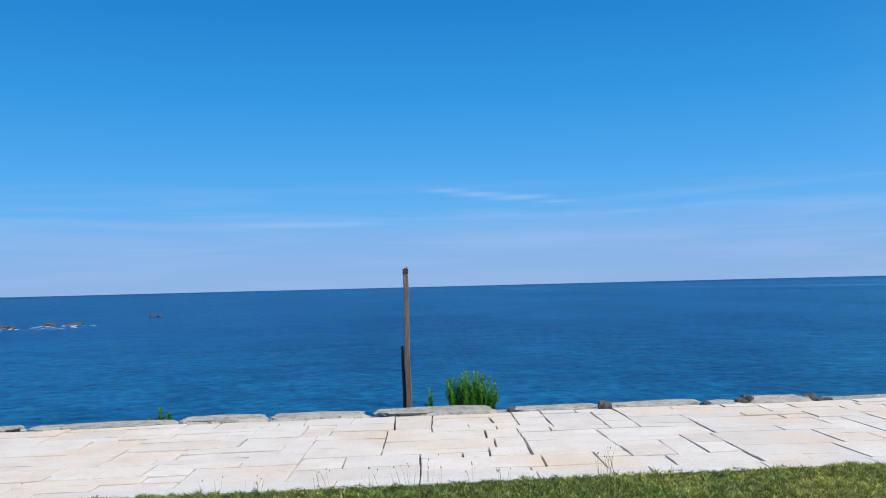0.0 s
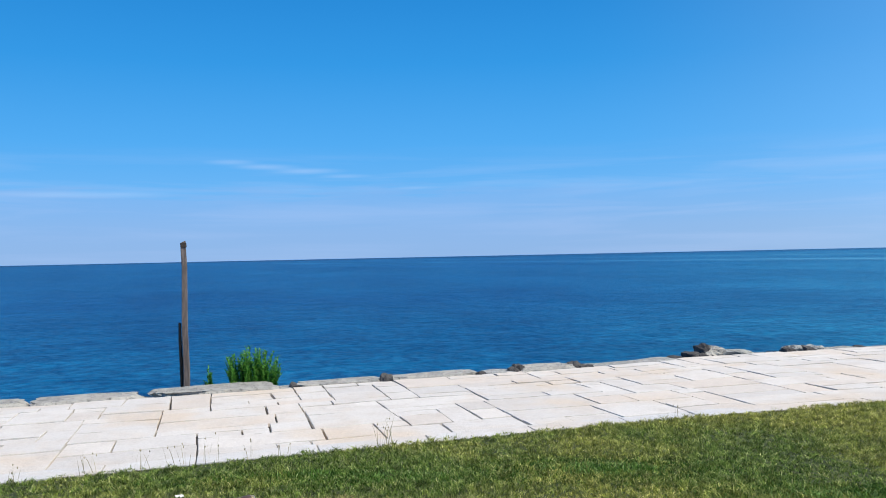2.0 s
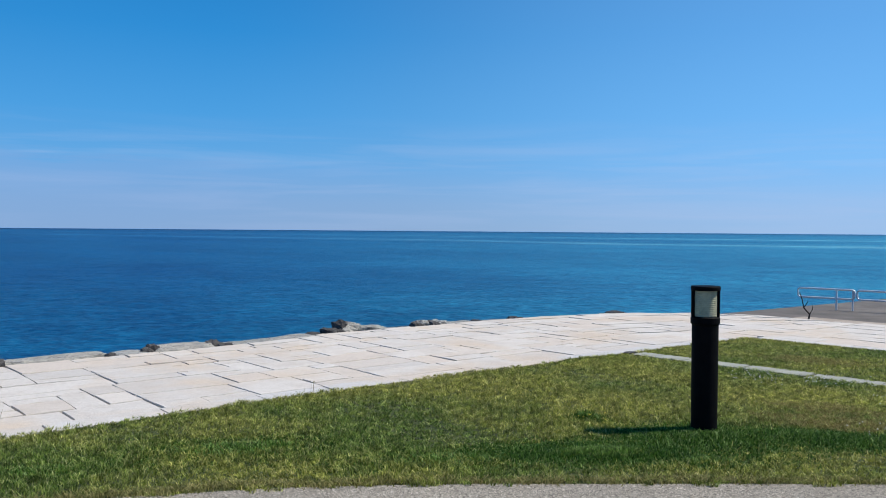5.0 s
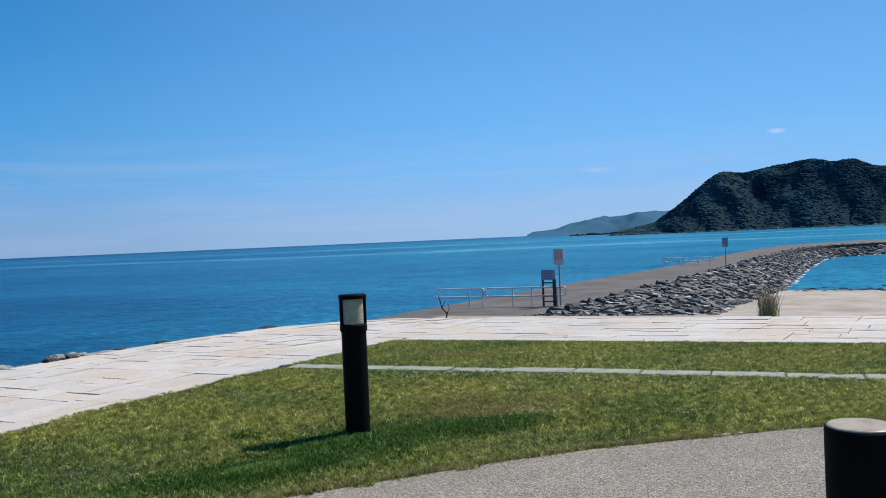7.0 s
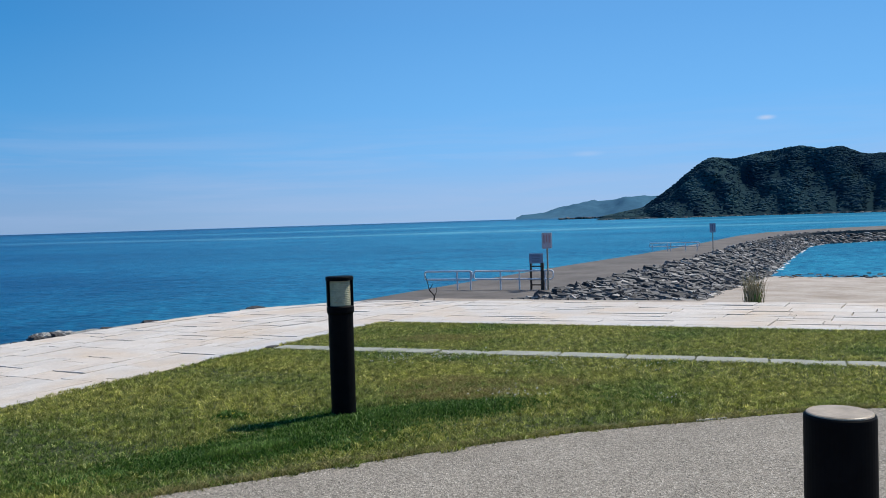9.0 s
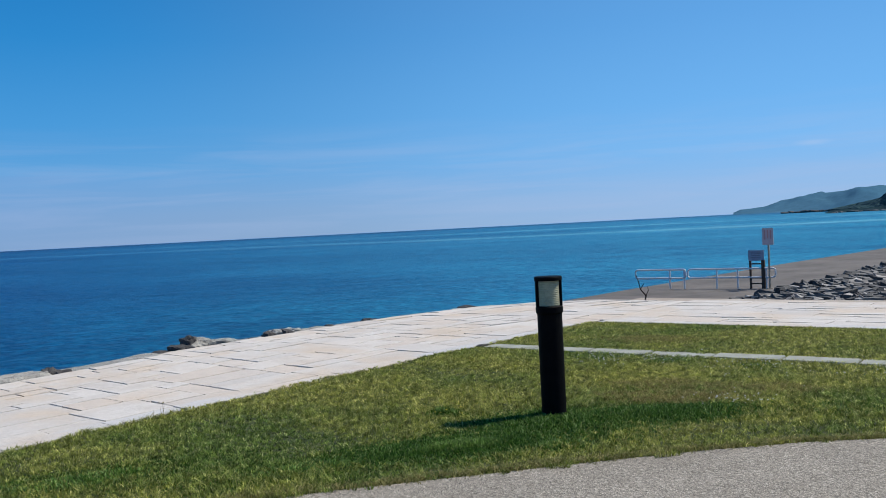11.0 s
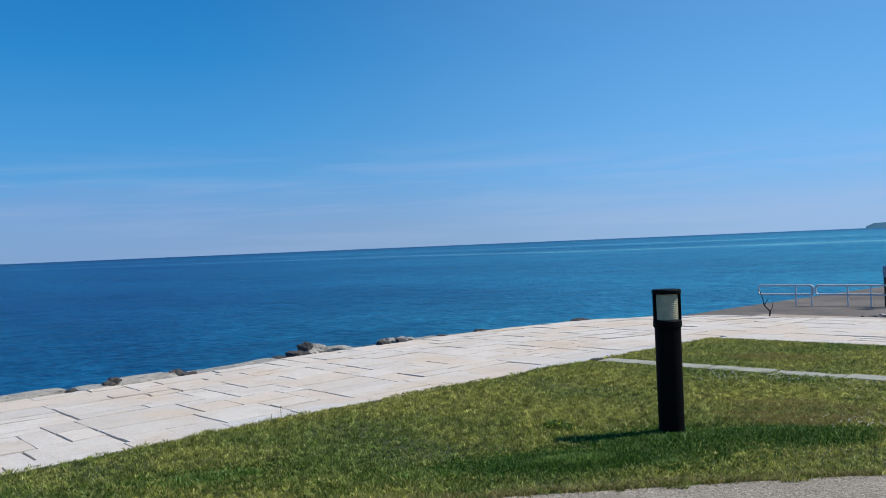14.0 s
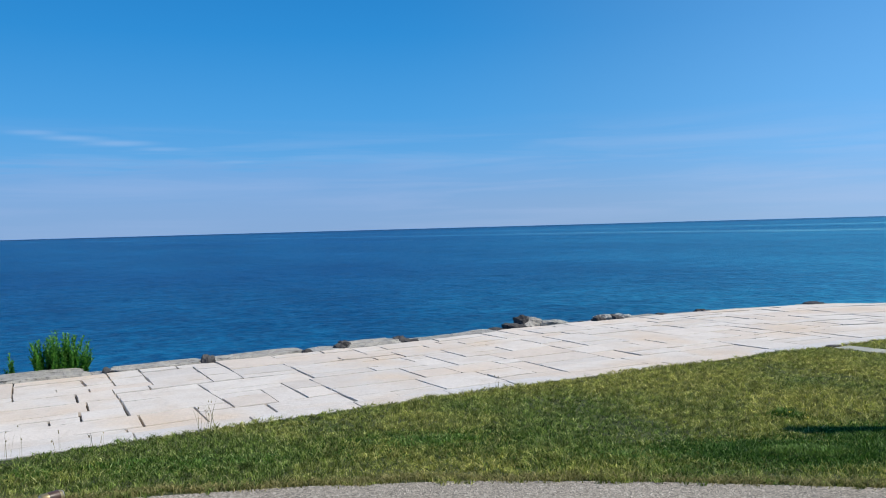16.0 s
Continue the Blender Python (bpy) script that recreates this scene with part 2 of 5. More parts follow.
OLD_WOOD = mat_simple("weathered_wood", (0.06, 0.05, 0.046), (0.20, 0.165, 0.148), 9, fine=60, depth=0.01, stretch=(6, 6, 0.7))
DARK_WOOD = mat_simple("dark_wood", (0.02, 0.018, 0.016), (0.07, 0.055, 0.045), 9, stretch=(6, 6, 0.7))
CAP_METAL = mat_simple("worn_cap_metal", (0.32, 0.26, 0.19), (0.56, 0.47, 0.35), 9, rough=0.4, bump=0.3, depth=0.004, metal=0.0, spec=0.14)
BOARD = mat_simple("faded_sign_board", (0.24, 0.30, 0.40), (0.33, 0.40, 0.50), 6, rough=0.5, bump=0.05)
BOARD_PINK = mat_simple("faded_pink_board", (0.62, 0.47, 0.47), (0.74, 0.58, 0.57), 6, rough=0.5, bump=0.05)
BOARD_BLUE = mat_simple("faded_blue_board", (0.30, 0.36, 0.46), (0.42, 0.48, 0.58), 6, rough=0.5, bump=0.05)
INK_RED = Nodes("red_ink", 0.6).color((0.58, 0.30, 0.28)).mat
INK_DARK = Nodes("dark_ink", 0.6).color((0.16, 0.19, 0.25)).mat
CAN = mat_simple("gold_printed_tin", (0.30, 0.23, 0.11), (0.52, 0.43, 0.24), 30, rough=0.35, bump=0.1, depth=0.001, metal=0.6)
CAN_BROWN = mat_simple("brown_print", (0.05, 0.03, 0.025), (0.10, 0.06, 0.04), 30, rough=0.4, bump=0.05)
TIN = mat_simple("bare_tin", (0.62, 0.61, 0.58), (0.74, 0.73, 0.70), 30, rough=0.3, bump=0.05, metal=0.8)
PAPER = mat_simple("white_paper", (0.74, 0.73, 0.70), (0.82, 0.81, 0.79), 40)
ORANGE = mat_simple("worn_orange_paint", (0.55, 0.27, 0.05), (0.70, 0.38, 0.09), 20)
FOAM = mat_simple("sea_foam", (0.70, 0.74, 0.76), (0.84, 0.86, 0.87), 1.5)
FLOWER = mat_simple("white_clover", (0.52, 0.52, 0.45), (0.72, 0.72, 0.66), 40)
YELLOW = mat_simple("yellow_petals", (0.65, 0.50, 0.03), (0.75, 0.60, 0.06), 40)

am = Nodes("exposed_aggregate", 0.9, spec=0.25)
chips = am.ramp(am.voronoi(150), (0.0, (0.055, 0.050, 0.042)), (0.4, (0.240, 0.222, 0.186)), (0.8, (0.43, 0.395, 0.335)), (1.0, (0.78, 0.72, 0.63)))
patch = am.mix(0.55, chips, am.ramp(am.noise(1.3, 6), (0.3, (0.66, 0.64, 0.61)), (0.7, (1.08, 1.06, 1.03))), "MULTIPLY")
specks = am.mix(am.ramp(am.noise(55, 3, 0.7), (0.64, (0, 0, 0)), (0.72, (0.8, 0.8, 0.8))), patch, (0.72, 0.70, 0.66))
am.color(specks).bump(am.voronoi(150, "Distance"), 0.7, 0.006).bump(am.noise(30, 4), 0.4, 0.006)
ASPHALT = am.mat

# grass: dry, fresh and dark blades in patches
gm = Nodes("grass_blades", 0.55, spec=0.15)
fresh = gm.ramp(gm.island(), (0.0, (0.030, 0.068, 0.012)), (0.35, (0.100, 0.166, 0.034)), (0.8, (0.235, 0.315, 0.080)), (1.0, (0.50, 0.51, 0.27)))
dry = gm.ramp(gm.island(), (0.0, (0.13, 0.155, 0.024)), (0.6, (0.32, 0.34, 0.080)), (1.0, (0.66, 0.61, 0.28)))
# the yellower tone takes a larger share towards +x
g_sep = gm.n.new("ShaderNodeSeparateXYZ")
gm.l.new(gm.place, g_sep.inputs[0])
g_bias = gm.n.new("ShaderNodeMapRange")
for key, val in zip(("From Min", "From Max", "To Min", "To Max"), (0.5, 4.2, -0.05, 0.08)):
    g_bias.inputs[key].default_value = val
gm.l.new(g_sep.outputs["X"], g_bias.inputs["Value"])
g_sum = gm.n.new("ShaderNodeMath")
gm.l.new(gm.noise(0.75, 5, 0.65), g_sum.inputs[0])
gm.l.new(g_bias.outputs[0], g_sum.inputs[1])
patches = gm.ramp(g_sum.outputs[0], (0.44, (0, 0, 0)), (0.62, (0.95, 0.95, 0.95)))
clumps = gm.ramp(gm.noise(10, 5, 0.75), (0.36, (0.34, 0.37, 0.32)), (0.60, (1.85, 1.8, 1.65)))
tufts = gm.ramp(gm.noise(26, 3, 0.6), (0.40, (0.30, 0.33, 0.30)), (0.60, (1.55, 1.5, 1.4)))
clumps = gm.mix(0.75, clumps, tufts, "MULTIPLY")
gcol = gm.mix(0.85, gm.mix(patches, fresh, dry), clumps, "MULTIPLY")


def leafy(m, col, share):
    """Light passes through thin leaves: part of it leaves on the other side."""
    m.color(col)
    tr = m.n.new("ShaderNodeBsdfTranslucent")
    m.l.new(col, tr.inputs["Color"])
    mx = m.n.new("ShaderNodeMixShader")
    mx.inputs[0].default_value = share
    m.l.new(m.b.outputs[0], mx.inputs[1])
    m.l.new(tr.outputs[0], mx.inputs[2])
    m.l.new(mx.outputs[0], m.n["Material Output"].inputs["Surface"])


leafy(gm, gcol, 0.38)
GRASS = gm.mat
lm = Nodes("lush_grass", 0.5, spec=0.2)
leafy(lm, lm.ramp(lm.island(), (0.0, (0.014, 0.036, 0.005)), (0.55, (0.056, 0.140, 0.016)), (0.86, (0.15, 0.30, 0.045)), (1.0, (0.40, 0.54, 0.20))), 0.3)
LUSH = lm.mat
em = Nodes("edge_grass", 0.6, spec=0.3)
leafy(em, em.ramp(em.island(), (0.0, (0.10, 0.11, 0.03)), (0.5, (0.28, 0.27, 0.08)), (1.0, (0.50, 0.43, 0.20))), 0.35)
EDGE_GRASS = em.mat
tm = Nodes("brown_thatch", 0.7, spec=0.15)
leafy(tm, tm.ramp(tm.island(), (0.0, (0.11, 0.095, 0.028)), (0.5, (0.29, 0.245, 0.08)), (1.0, (0.50, 0.43, 0.19))), 0.3)
THATCH = tm.mat
hm = Nodes("dry_stalks", 0.7)
hm.color(hm.ramp(hm.island(), (0.0, (0.20, 0.17, 0.08)), (1.0, (0.42, 0.37, 0.22))))
STALK = hm.mat
bm_ = Nodes("bright_leaves", 0.45, spec=0.35)
leafy(bm_, bm_.ramp(bm_.island(), (0.0, (0.04, 0.16, 0.022)), (0.6, (0.10, 0.31, 0.042)), (1.0, (0.22, 0.45, 0.09))), 0.4)
LEAF = bm_.mat
# blue air haze is mixed into the hill's crown and undergrowth colours
fm = Nodes("haze_blue_crowns", 0.9, spec=0.0)
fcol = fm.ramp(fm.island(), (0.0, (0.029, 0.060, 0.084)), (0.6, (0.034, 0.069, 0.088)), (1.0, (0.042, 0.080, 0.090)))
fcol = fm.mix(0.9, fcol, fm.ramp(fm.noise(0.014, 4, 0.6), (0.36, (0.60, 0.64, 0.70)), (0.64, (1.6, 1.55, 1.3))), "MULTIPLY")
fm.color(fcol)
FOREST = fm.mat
HILL_SOIL = mat_simple("haze_blue_undergrowth", (0.018, 0.040, 0.054), (0.028, 0.056, 0.062), 0.02, fine=0.2, depth=2.0, spec=0.0)
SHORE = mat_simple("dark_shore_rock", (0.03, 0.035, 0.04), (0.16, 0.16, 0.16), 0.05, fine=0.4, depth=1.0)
# distance haze over the headland is put into its blue base colour
HEADLAND = mat_simple("haze_blue_woods", (0.055, 0.145, 0.225), (0.070, 0.165, 0.245), 0.006, fine=0.05, depth=4.0, spec=0.0)
SLOPE_STONE_M = Nodes("pitched_stone", 0.8, spec=0.35)
sc = SLOPE_STONE_M.ramp(SLOPE_STONE_M.random(), (0.0, (0.045, 0.046, 0.048)), (0.5, (0.105, 0.105, 0.104)), (0.85, (0.19, 0.185, 0.178)), (1.0, (0.42, 0.40, 0.37)))
SLOPE_STONE_M.color(SLOPE_STONE_M.mix(0.5, sc, SLOPE_STONE_M.ramp(SLOPE_STONE_M.noise(3, 5), (0.3, (0.5, 0.5, 0.5)), (0.7, (1, 1, 1))), "MULTIPLY")).bump(SLOPE_STONE_M.noise(5, 5), 0.6, 0.05)
SLOPE_STONE = SLOPE_STONE_M.mat
SLOPE_FAR_M = Nodes("pitched_stone_far", 0.8, spec=0.35)
sc = SLOPE_FAR_M.ramp(SLOPE_FAR_M.island(), (0.0, (0.045, 0.046, 0.048)), (0.5, (0.105, 0.105, 0.104)), (0.85, (0.19, 0.185, 0.178)), (1.0, (0.42, 0.40, 0.37)))
SLOPE_FAR_M.color(sc).bump(SLOPE_FAR_M.noise(4, 5), 0.6, 0.05)
SLOPE_FAR = SLOPE_FAR_M.mat

# sea water: deep blue, turning greener by bearing about the origin towards +x
wm = Nodes("sea_water", 0.28, spec=0.006)
wm.b.inputs["IOR"].default_value = 1.33
drift_ = wm.ramp(wm.noise(0.006, 5, 0.6, (0.6, 1, 1)), (0.36, (0, 0, 0)), (0.64, (1, 1, 1)))
deep = wm.mix(drift_, (0.0025, 0.058, 0.186), (0.0055, 0.084, 0.218))
sea_green = wm.mix(drift_, (0.015, 0.172, 0.318), (0.028, 0.230, 0.385))
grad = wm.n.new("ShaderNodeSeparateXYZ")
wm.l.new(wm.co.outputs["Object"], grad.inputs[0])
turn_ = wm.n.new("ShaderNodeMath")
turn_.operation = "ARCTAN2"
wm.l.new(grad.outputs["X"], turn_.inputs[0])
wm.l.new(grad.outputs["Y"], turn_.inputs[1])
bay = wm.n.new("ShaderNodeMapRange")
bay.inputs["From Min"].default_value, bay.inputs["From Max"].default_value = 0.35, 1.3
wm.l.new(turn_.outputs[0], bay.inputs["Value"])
tone = wm.mix(bay.outputs[0], deep, sea_green)
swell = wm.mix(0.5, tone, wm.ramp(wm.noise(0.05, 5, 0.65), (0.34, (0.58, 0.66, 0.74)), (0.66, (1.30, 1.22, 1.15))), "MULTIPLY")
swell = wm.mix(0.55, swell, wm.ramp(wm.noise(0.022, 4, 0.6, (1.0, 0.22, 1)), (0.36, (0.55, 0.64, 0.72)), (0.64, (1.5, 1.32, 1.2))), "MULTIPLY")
# lit and dark faces of the small waves, put into the colour as noise
chop_shade = wm.mix(0.55, swell, wm.ramp(wm.noise(0.32, 7, 0.68, (0.8, 1, 1)), (0.36, (0.48, 0.58, 0.68)), (0.64, (1.5, 1.36, 1.24))), "MULTIPLY")
chop_shade = wm.mix(0.8, chop_shade, wm.ramp(wm.noise(1.7, 3, 0.6, (1.0, 0.8, 1)), (0.38, (0.48, 0.58, 0.68)), (0.62, (1.55, 1.38, 1.24))), "MULTIPLY")
# slicks: thin paler lines that drift across the offing
line = wm.n.new("ShaderNodeVectorMath")
line.operation = "DOT_PRODUCT"
line.inputs[1].default_value = (0.96, 0.30, 0)
wm.l.new(wm.co.outputs["Object"], line.inputs[0])
bent = wm.n.new("ShaderNodeMath")
bent.operation = "MULTIPLY_ADD"
wm.l.new(wm.noise(0.004, 4, 0.6), bent.inputs[0])
bent.inputs[1].default_value = 150.0
wm.l.new(line.outputs["Value"], bent.inputs[2])
far_in = wm.n.new("ShaderNodeMath")
far_in.operation = "DIVIDE"
wm.l.new(bent.outputs[0], far_in.inputs[0])
far_in.inputs[1].default_value = 1000.0
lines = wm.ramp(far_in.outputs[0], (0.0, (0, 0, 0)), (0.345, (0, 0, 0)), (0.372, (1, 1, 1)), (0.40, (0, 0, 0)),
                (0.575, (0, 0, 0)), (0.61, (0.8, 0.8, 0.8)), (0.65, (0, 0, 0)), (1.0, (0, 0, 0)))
slick = wm.mix(lines, chop_shade, wm.mix(1.0, chop_shade, (6.0, 2.0, 1.5), "MULTIPLY"))
near_y = wm.n.new("ShaderNodeMapRange")
for key, val in zip(("From Min", "From Max", "To Min", "To Max"), (14.0, 85.0, 0.50, 0.0)):
    near_y.inputs[key].default_value = val
wm.l.new(grad.outputs["Y"], near_y.inputs["Value"])
open_x = wm.n.new("ShaderNodeMapRange")
for key, val in zip(("From Min", "From Max", "To Min", "To Max"), (12.0, 45.0, 1.0, 0.0)):
    open_x.inputs[key].default_value = val
wm.l.new(grad.outputs["X"], open_x.inputs["Value"])
shoal = wm.n.new("ShaderNodeMath")
shoal.operation = "MULTIPLY"
wm.l.new(near_y.outputs[0], shoal.inputs[0])
wm.l.new(open_x.outputs[0], shoal.inputs[1])
# colour gets darker and bluer with distance, from 900 to 2200 m
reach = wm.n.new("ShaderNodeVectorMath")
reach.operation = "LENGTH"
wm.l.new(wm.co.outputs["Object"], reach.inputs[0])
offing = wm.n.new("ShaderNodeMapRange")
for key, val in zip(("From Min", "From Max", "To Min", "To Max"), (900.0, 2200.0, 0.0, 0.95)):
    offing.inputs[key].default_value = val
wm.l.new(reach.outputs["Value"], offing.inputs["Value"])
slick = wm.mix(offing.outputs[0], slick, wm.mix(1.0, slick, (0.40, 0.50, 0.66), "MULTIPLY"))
wm.color(wm.mix(shoal.outputs[0], slick, wm.mix(1.0, chop_shade, (1.6, 2.0, 1.35), "MULTIPLY")))
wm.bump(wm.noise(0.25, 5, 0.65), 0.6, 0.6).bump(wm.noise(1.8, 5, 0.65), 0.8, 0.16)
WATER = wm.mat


# ---- mesh helpers ----
def mesh_of(name, verts, faces, material, smooth=False):
    me = bpy.data.meshes.new(name)
    me.from_pydata([tuple(v) for v in verts], [], faces)
    me.materials.append(material)
    if smooth:
        me.shade_smooth()
    me.update()
    return me


def thing(name, label, category, at=(0, 0, 0), turn=0.0, group="", kind=""):
    ob = new(name)
    ob.matrix_world = pose(*at, 0, 0, turn)
    return tagged(ob, label, category, group, kind)


def part(name, bm, material, parent, label="", smooth=False):
    me = bpy.data.meshes.new(name)
    bm.to_mesh(me)
    bm.free()
    me.materials.append(material)
    if smooth:
        me.shade_smooth()
    ob = new(name, me)
    ob.parent = parent
    return tagged(ob, label)


def part_mesh(name, me, parent, label="", kind=""):
    ob = new(name, me)
    ob.parent = parent
    return tagged(ob, label, kind=kind)


def box(sx, sy, sz, at=(0, 0, 0), bevel=0.0, segments=2, bm=None):
    b = bmesh.new()
    bmesh.ops.create_cube(b, size=1, matrix=Matrix.Translation(at) @ Matrix.Diagonal((sx, sy, sz, 1)))
    if bevel:
        bmesh.ops.bevel(b, geom=b.edges[:], offset=bevel, segments=segments, affect="EDGES")
    return b


def lathe(profile, sides=32, at=(0, 0, 0)):
    """A turned solid from (radius, height) pairs; radius 0 closes it."""
    b = bmesh.new()
    rings = []
    for r, h in profile:
        if r == 0:
            rings.append([b.verts.new((at[0], at[1], at[2] + h))])
        else:
            rings.append([b.verts.new((at[0] + r * math.cos(k * 2 * math.pi / sides), at[1] + r * math.sin(k * 2 * math.pi / sides), at[2] + h)) for k in range(sides)])
    for lo, hi in zip(rings, rings[1:]):
        for k in range(sides):
            a = [lo[k % len(lo)], lo[(k + 1) % len(lo)], hi[(k + 1) % len(hi)], hi[k % len(hi)]]
            face = list(dict.fromkeys(a))
            if len(face) > 2:
                b.faces.new(face)
    bmesh.ops.recalc_face_normals(b, faces=b.faces[:])
    return b


def tube(points, radius, sides=10):
    """A pipe along points."""
    b = bmesh.new()
    pts = [Vector(p) for p in points]
    rings = []
    for i, p in enumerate(pts):
        d = (pts[min(i + 1, len(pts) - 1)] - pts[max(i - 1, 0)]).normalized()
        u = d.cross(Vector((0, 0, 1)) if abs(d.z) < 0.9 else Vector((1, 0, 0))).normalized()
        v = d.cross(u)
        r = radius[i] if isinstance(radius, (list, tuple)) else radius
        rings.append([b.verts.new(p + r * (math.cos(k * 2 * math.pi / sides) * u + math.sin(k * 2 * math.pi / sides) * v)) for k in range(sides)])
    for lo, hi in zip(rings, rings[1:]):
        for k in range(sides):
            b.faces.new((lo[k], lo[(k + 1) % sides], hi[(k + 1) % sides], hi[k]))
    b.faces.new(rings[0][::-1])
    b.faces.new(rings[-1])
    bmesh.ops.recalc_face_normals(b, faces=b.faces[:])
    return b


def prism(outline, top, bottom):
    """A flat-topped block over an outline in plan."""
    b = bmesh.new()
    up = [b.verts.new((x, y, top)) for x, y in outline]
    dn = [b.verts.new((x, y, bottom)) for x, y in outline]
    b.faces.new(up)
    n = len(outline)
    for k in range(n):
        b.faces.new((up[k], dn[k], dn[(k + 1) % n], up[(k + 1) % n]))
    bmesh.ops.recalc_face_normals(b, faces=b.faces[:])
    if b.faces[:][0].normal.z < 0:
        bmesh.ops.reverse_faces(b, faces=b.faces[:])
    return b


def rock(sx, sy, sz, seed, rough=0.25, cuts=3, flat=0.0, round_=0.45):
    """An uneven boulder, its foot at z 0."""
    b = bmesh.new()
    bmesh.ops.create_cube(b, size=2)
    bmesh.ops.subdivide_edges(b, edges=b.edges[:], cuts=cuts, use_grid_fill=True)
    o = Vector((seed * 7.31, seed * 3.17, seed * 1.73))
    for v in b.verts:
        p = v.co.copy()
        s = p.normalized() * 1.15
        p = p.lerp(s, round_)
        p += p.normalized() * rough * (noise.noise(p * 0.9 + o) + 0.5 * noise.noise(p * 2.3 + o))
        if flat and p.z > flat:
            p.z = flat + (p.z - flat) * 0.15
        v.co = Vector((p.x * sx / 2, p.y * sy / 2, (p.z + 1) * sz / 2))
    return b


def blades(name, spots, material, parent, heights, width, lean=0.5, seed=1, label="", curl=0.35):
    """Many grass blades: a bent pair of triangles at each spot (x, y, z)."""
    rng = np.random.default_rng(seed)
    n = len(spots)
    a = rng.uniform(0, 2 * np.pi, n)
    h = heights
    side = np.stack([np.cos(a), np.sin(a), np.zeros(n)], 1) * (width * rng.uniform(0.6, 1.3, n))[:, None]
    b = rng.uniform(0, 2 * np.pi, n)
    bend = np.stack([np.cos(b), np.sin(b), np.zeros(n)], 1) * (h * lean * rng.uniform(0.1, 1.2, n))[:, None]
    up = np.stack([np.zeros(n), np.zeros(n), h], 1)
    v = np.stack([spots - side, spots + side, spots + up * 0.6 + bend * curl + side * 0.8, spots + up * 0.6 + bend * curl - side * 0.8, spots + up + bend], 1)
    k = np.arange(n)[:, None] * 5
    quads = (k + np.array([0, 1, 2, 3])).tolist()
    tris = (k + np.array([3, 2, 4])).tolist()
    me = bpy.data.meshes.new(name)
    me.from_pydata(v.reshape(-1, 3).tolist(), [], quads + tris)
    me.materials.append(material)
    return part_mesh(name, me, parent, label, kind="stuff")


def curve(pts):
    xs, ys = zip(*pts)
    return lambda q: float(np.interp(q, xs, ys))


# ---- plan of the shore ----
SEA = -3.0
DECK_Z = -1.7
# sea-side edge of the lawn, then of the walk, over x
lawn_edge = curve([(-9, 5.0), (-3.2, 5.42), (-1.8, 5.54), (-0.36, 5.69), (1.3, 5.84), (3.0, 5.97), (4.5, 6.03), (9.6, 6.08), (13, 6.1)])
walk_edge = curve([(-9, 7.8), (-4.3, 8.28), (-1.9, 8.56), (0, 8.68), (1.6, 8.86), (3.1, 8.98), (4.5, 9.08), (5.4, 9.38), (8.9, 9.45), (10.0, 9.30), (11.0, 8.98), (11.8, 8.4), (12.38, 7.5)])
# the walk's second leg, over y
leg_in = curve([(-8, 11.2), (-3, 10.55), (0.4, 10.13), (1.9, 9.96), (3.83, 9.74), (5.5, 9.55), (6.08, 9.45)])
leg_out = curve([(-8, 14.3), (-3, 13.6), (0.5, 13.12), (2.4, 12.84), (4.9, 12.52), (7.5, 12.38)])
path_edge = curve([(-9, 5.0), (-3.2, 5.42), (-1.75, 5.20), (-0.8, 4.92), (0.07, 4.66), (1.19, 4.30), (2.03, 3.92), (2.82, 3.42), (3.5, 2.92), (3.94, 2.60), (4.39, 2.27),
                   (4.93, 1.80), (5.3, 1.38), (5.81, 0.8), (6.18, 0.3), (7.0, -1.2), (8.0, -3.4), (9.2, -8)])

XS = np.linspace(-9, 12.38, 80)
YS = np.linspace(6.0, -8, 40)
bed_line = [(x, lawn_edge(x)) for x in np.linspace(-9, 9.2, 60)] + [(9.45, 5.95)] + [(leg_in(y), y) for y in YS[1:]]
bed = bed_line + [(leg_out(y), y) for y in YS[::-1]] + [(leg_out(y), y) for y in (6.5, 7.0, 7.5)] + [(x, walk_edge(x)) for x in XS[::-1][1:]]
walk_bed = part("promenade", prism(bed, -0.03, -3.6), JOINT, None)
tagged(walk_bed, "pale stone promenade laid in irregular granite slabs", "promenade", kind="structure")

lawn_line = [(x, lawn_edge(x)) for x in np.linspace(-3.2, 9.2, 50)] + [(9.45, 5.95)] + [(leg_in(y), y) for y in YS[1:]]
path_line = [(x, path_edge(x)) for x in np.linspace(-3.2, 9.2, 90)]
lawn = part("lawn", prism(lawn_line + path_line[::-1][:-1], -0.004, -3.6), SOIL, None)
tagged(lawn, "short sunny lawn with dry and clover patches", "lawn", kind="structure")

far_path = [(x, path_edge(x)) for x in np.linspace(-9, 9.2, 120)]
ground = part("path", prism(far_path + [(leg_in(-8), -8), (60, -80), (60, -260), (-300, -260), (-300, 5.0)], 0.0, -3.6), ASPHALT, None)
tagged(ground, "grey exposed-aggregate path beside the lawn", "path", kind="structure")
west = part("pavement", prism([(-9, 5.0), (-300, 5.0), (-300, 7.0), (-9, 7.8)], -0.002, -3.6), CONCRETE, None)
tagged(west, "pale concrete shore pavement further along the coast", "pavement", kind="structure")

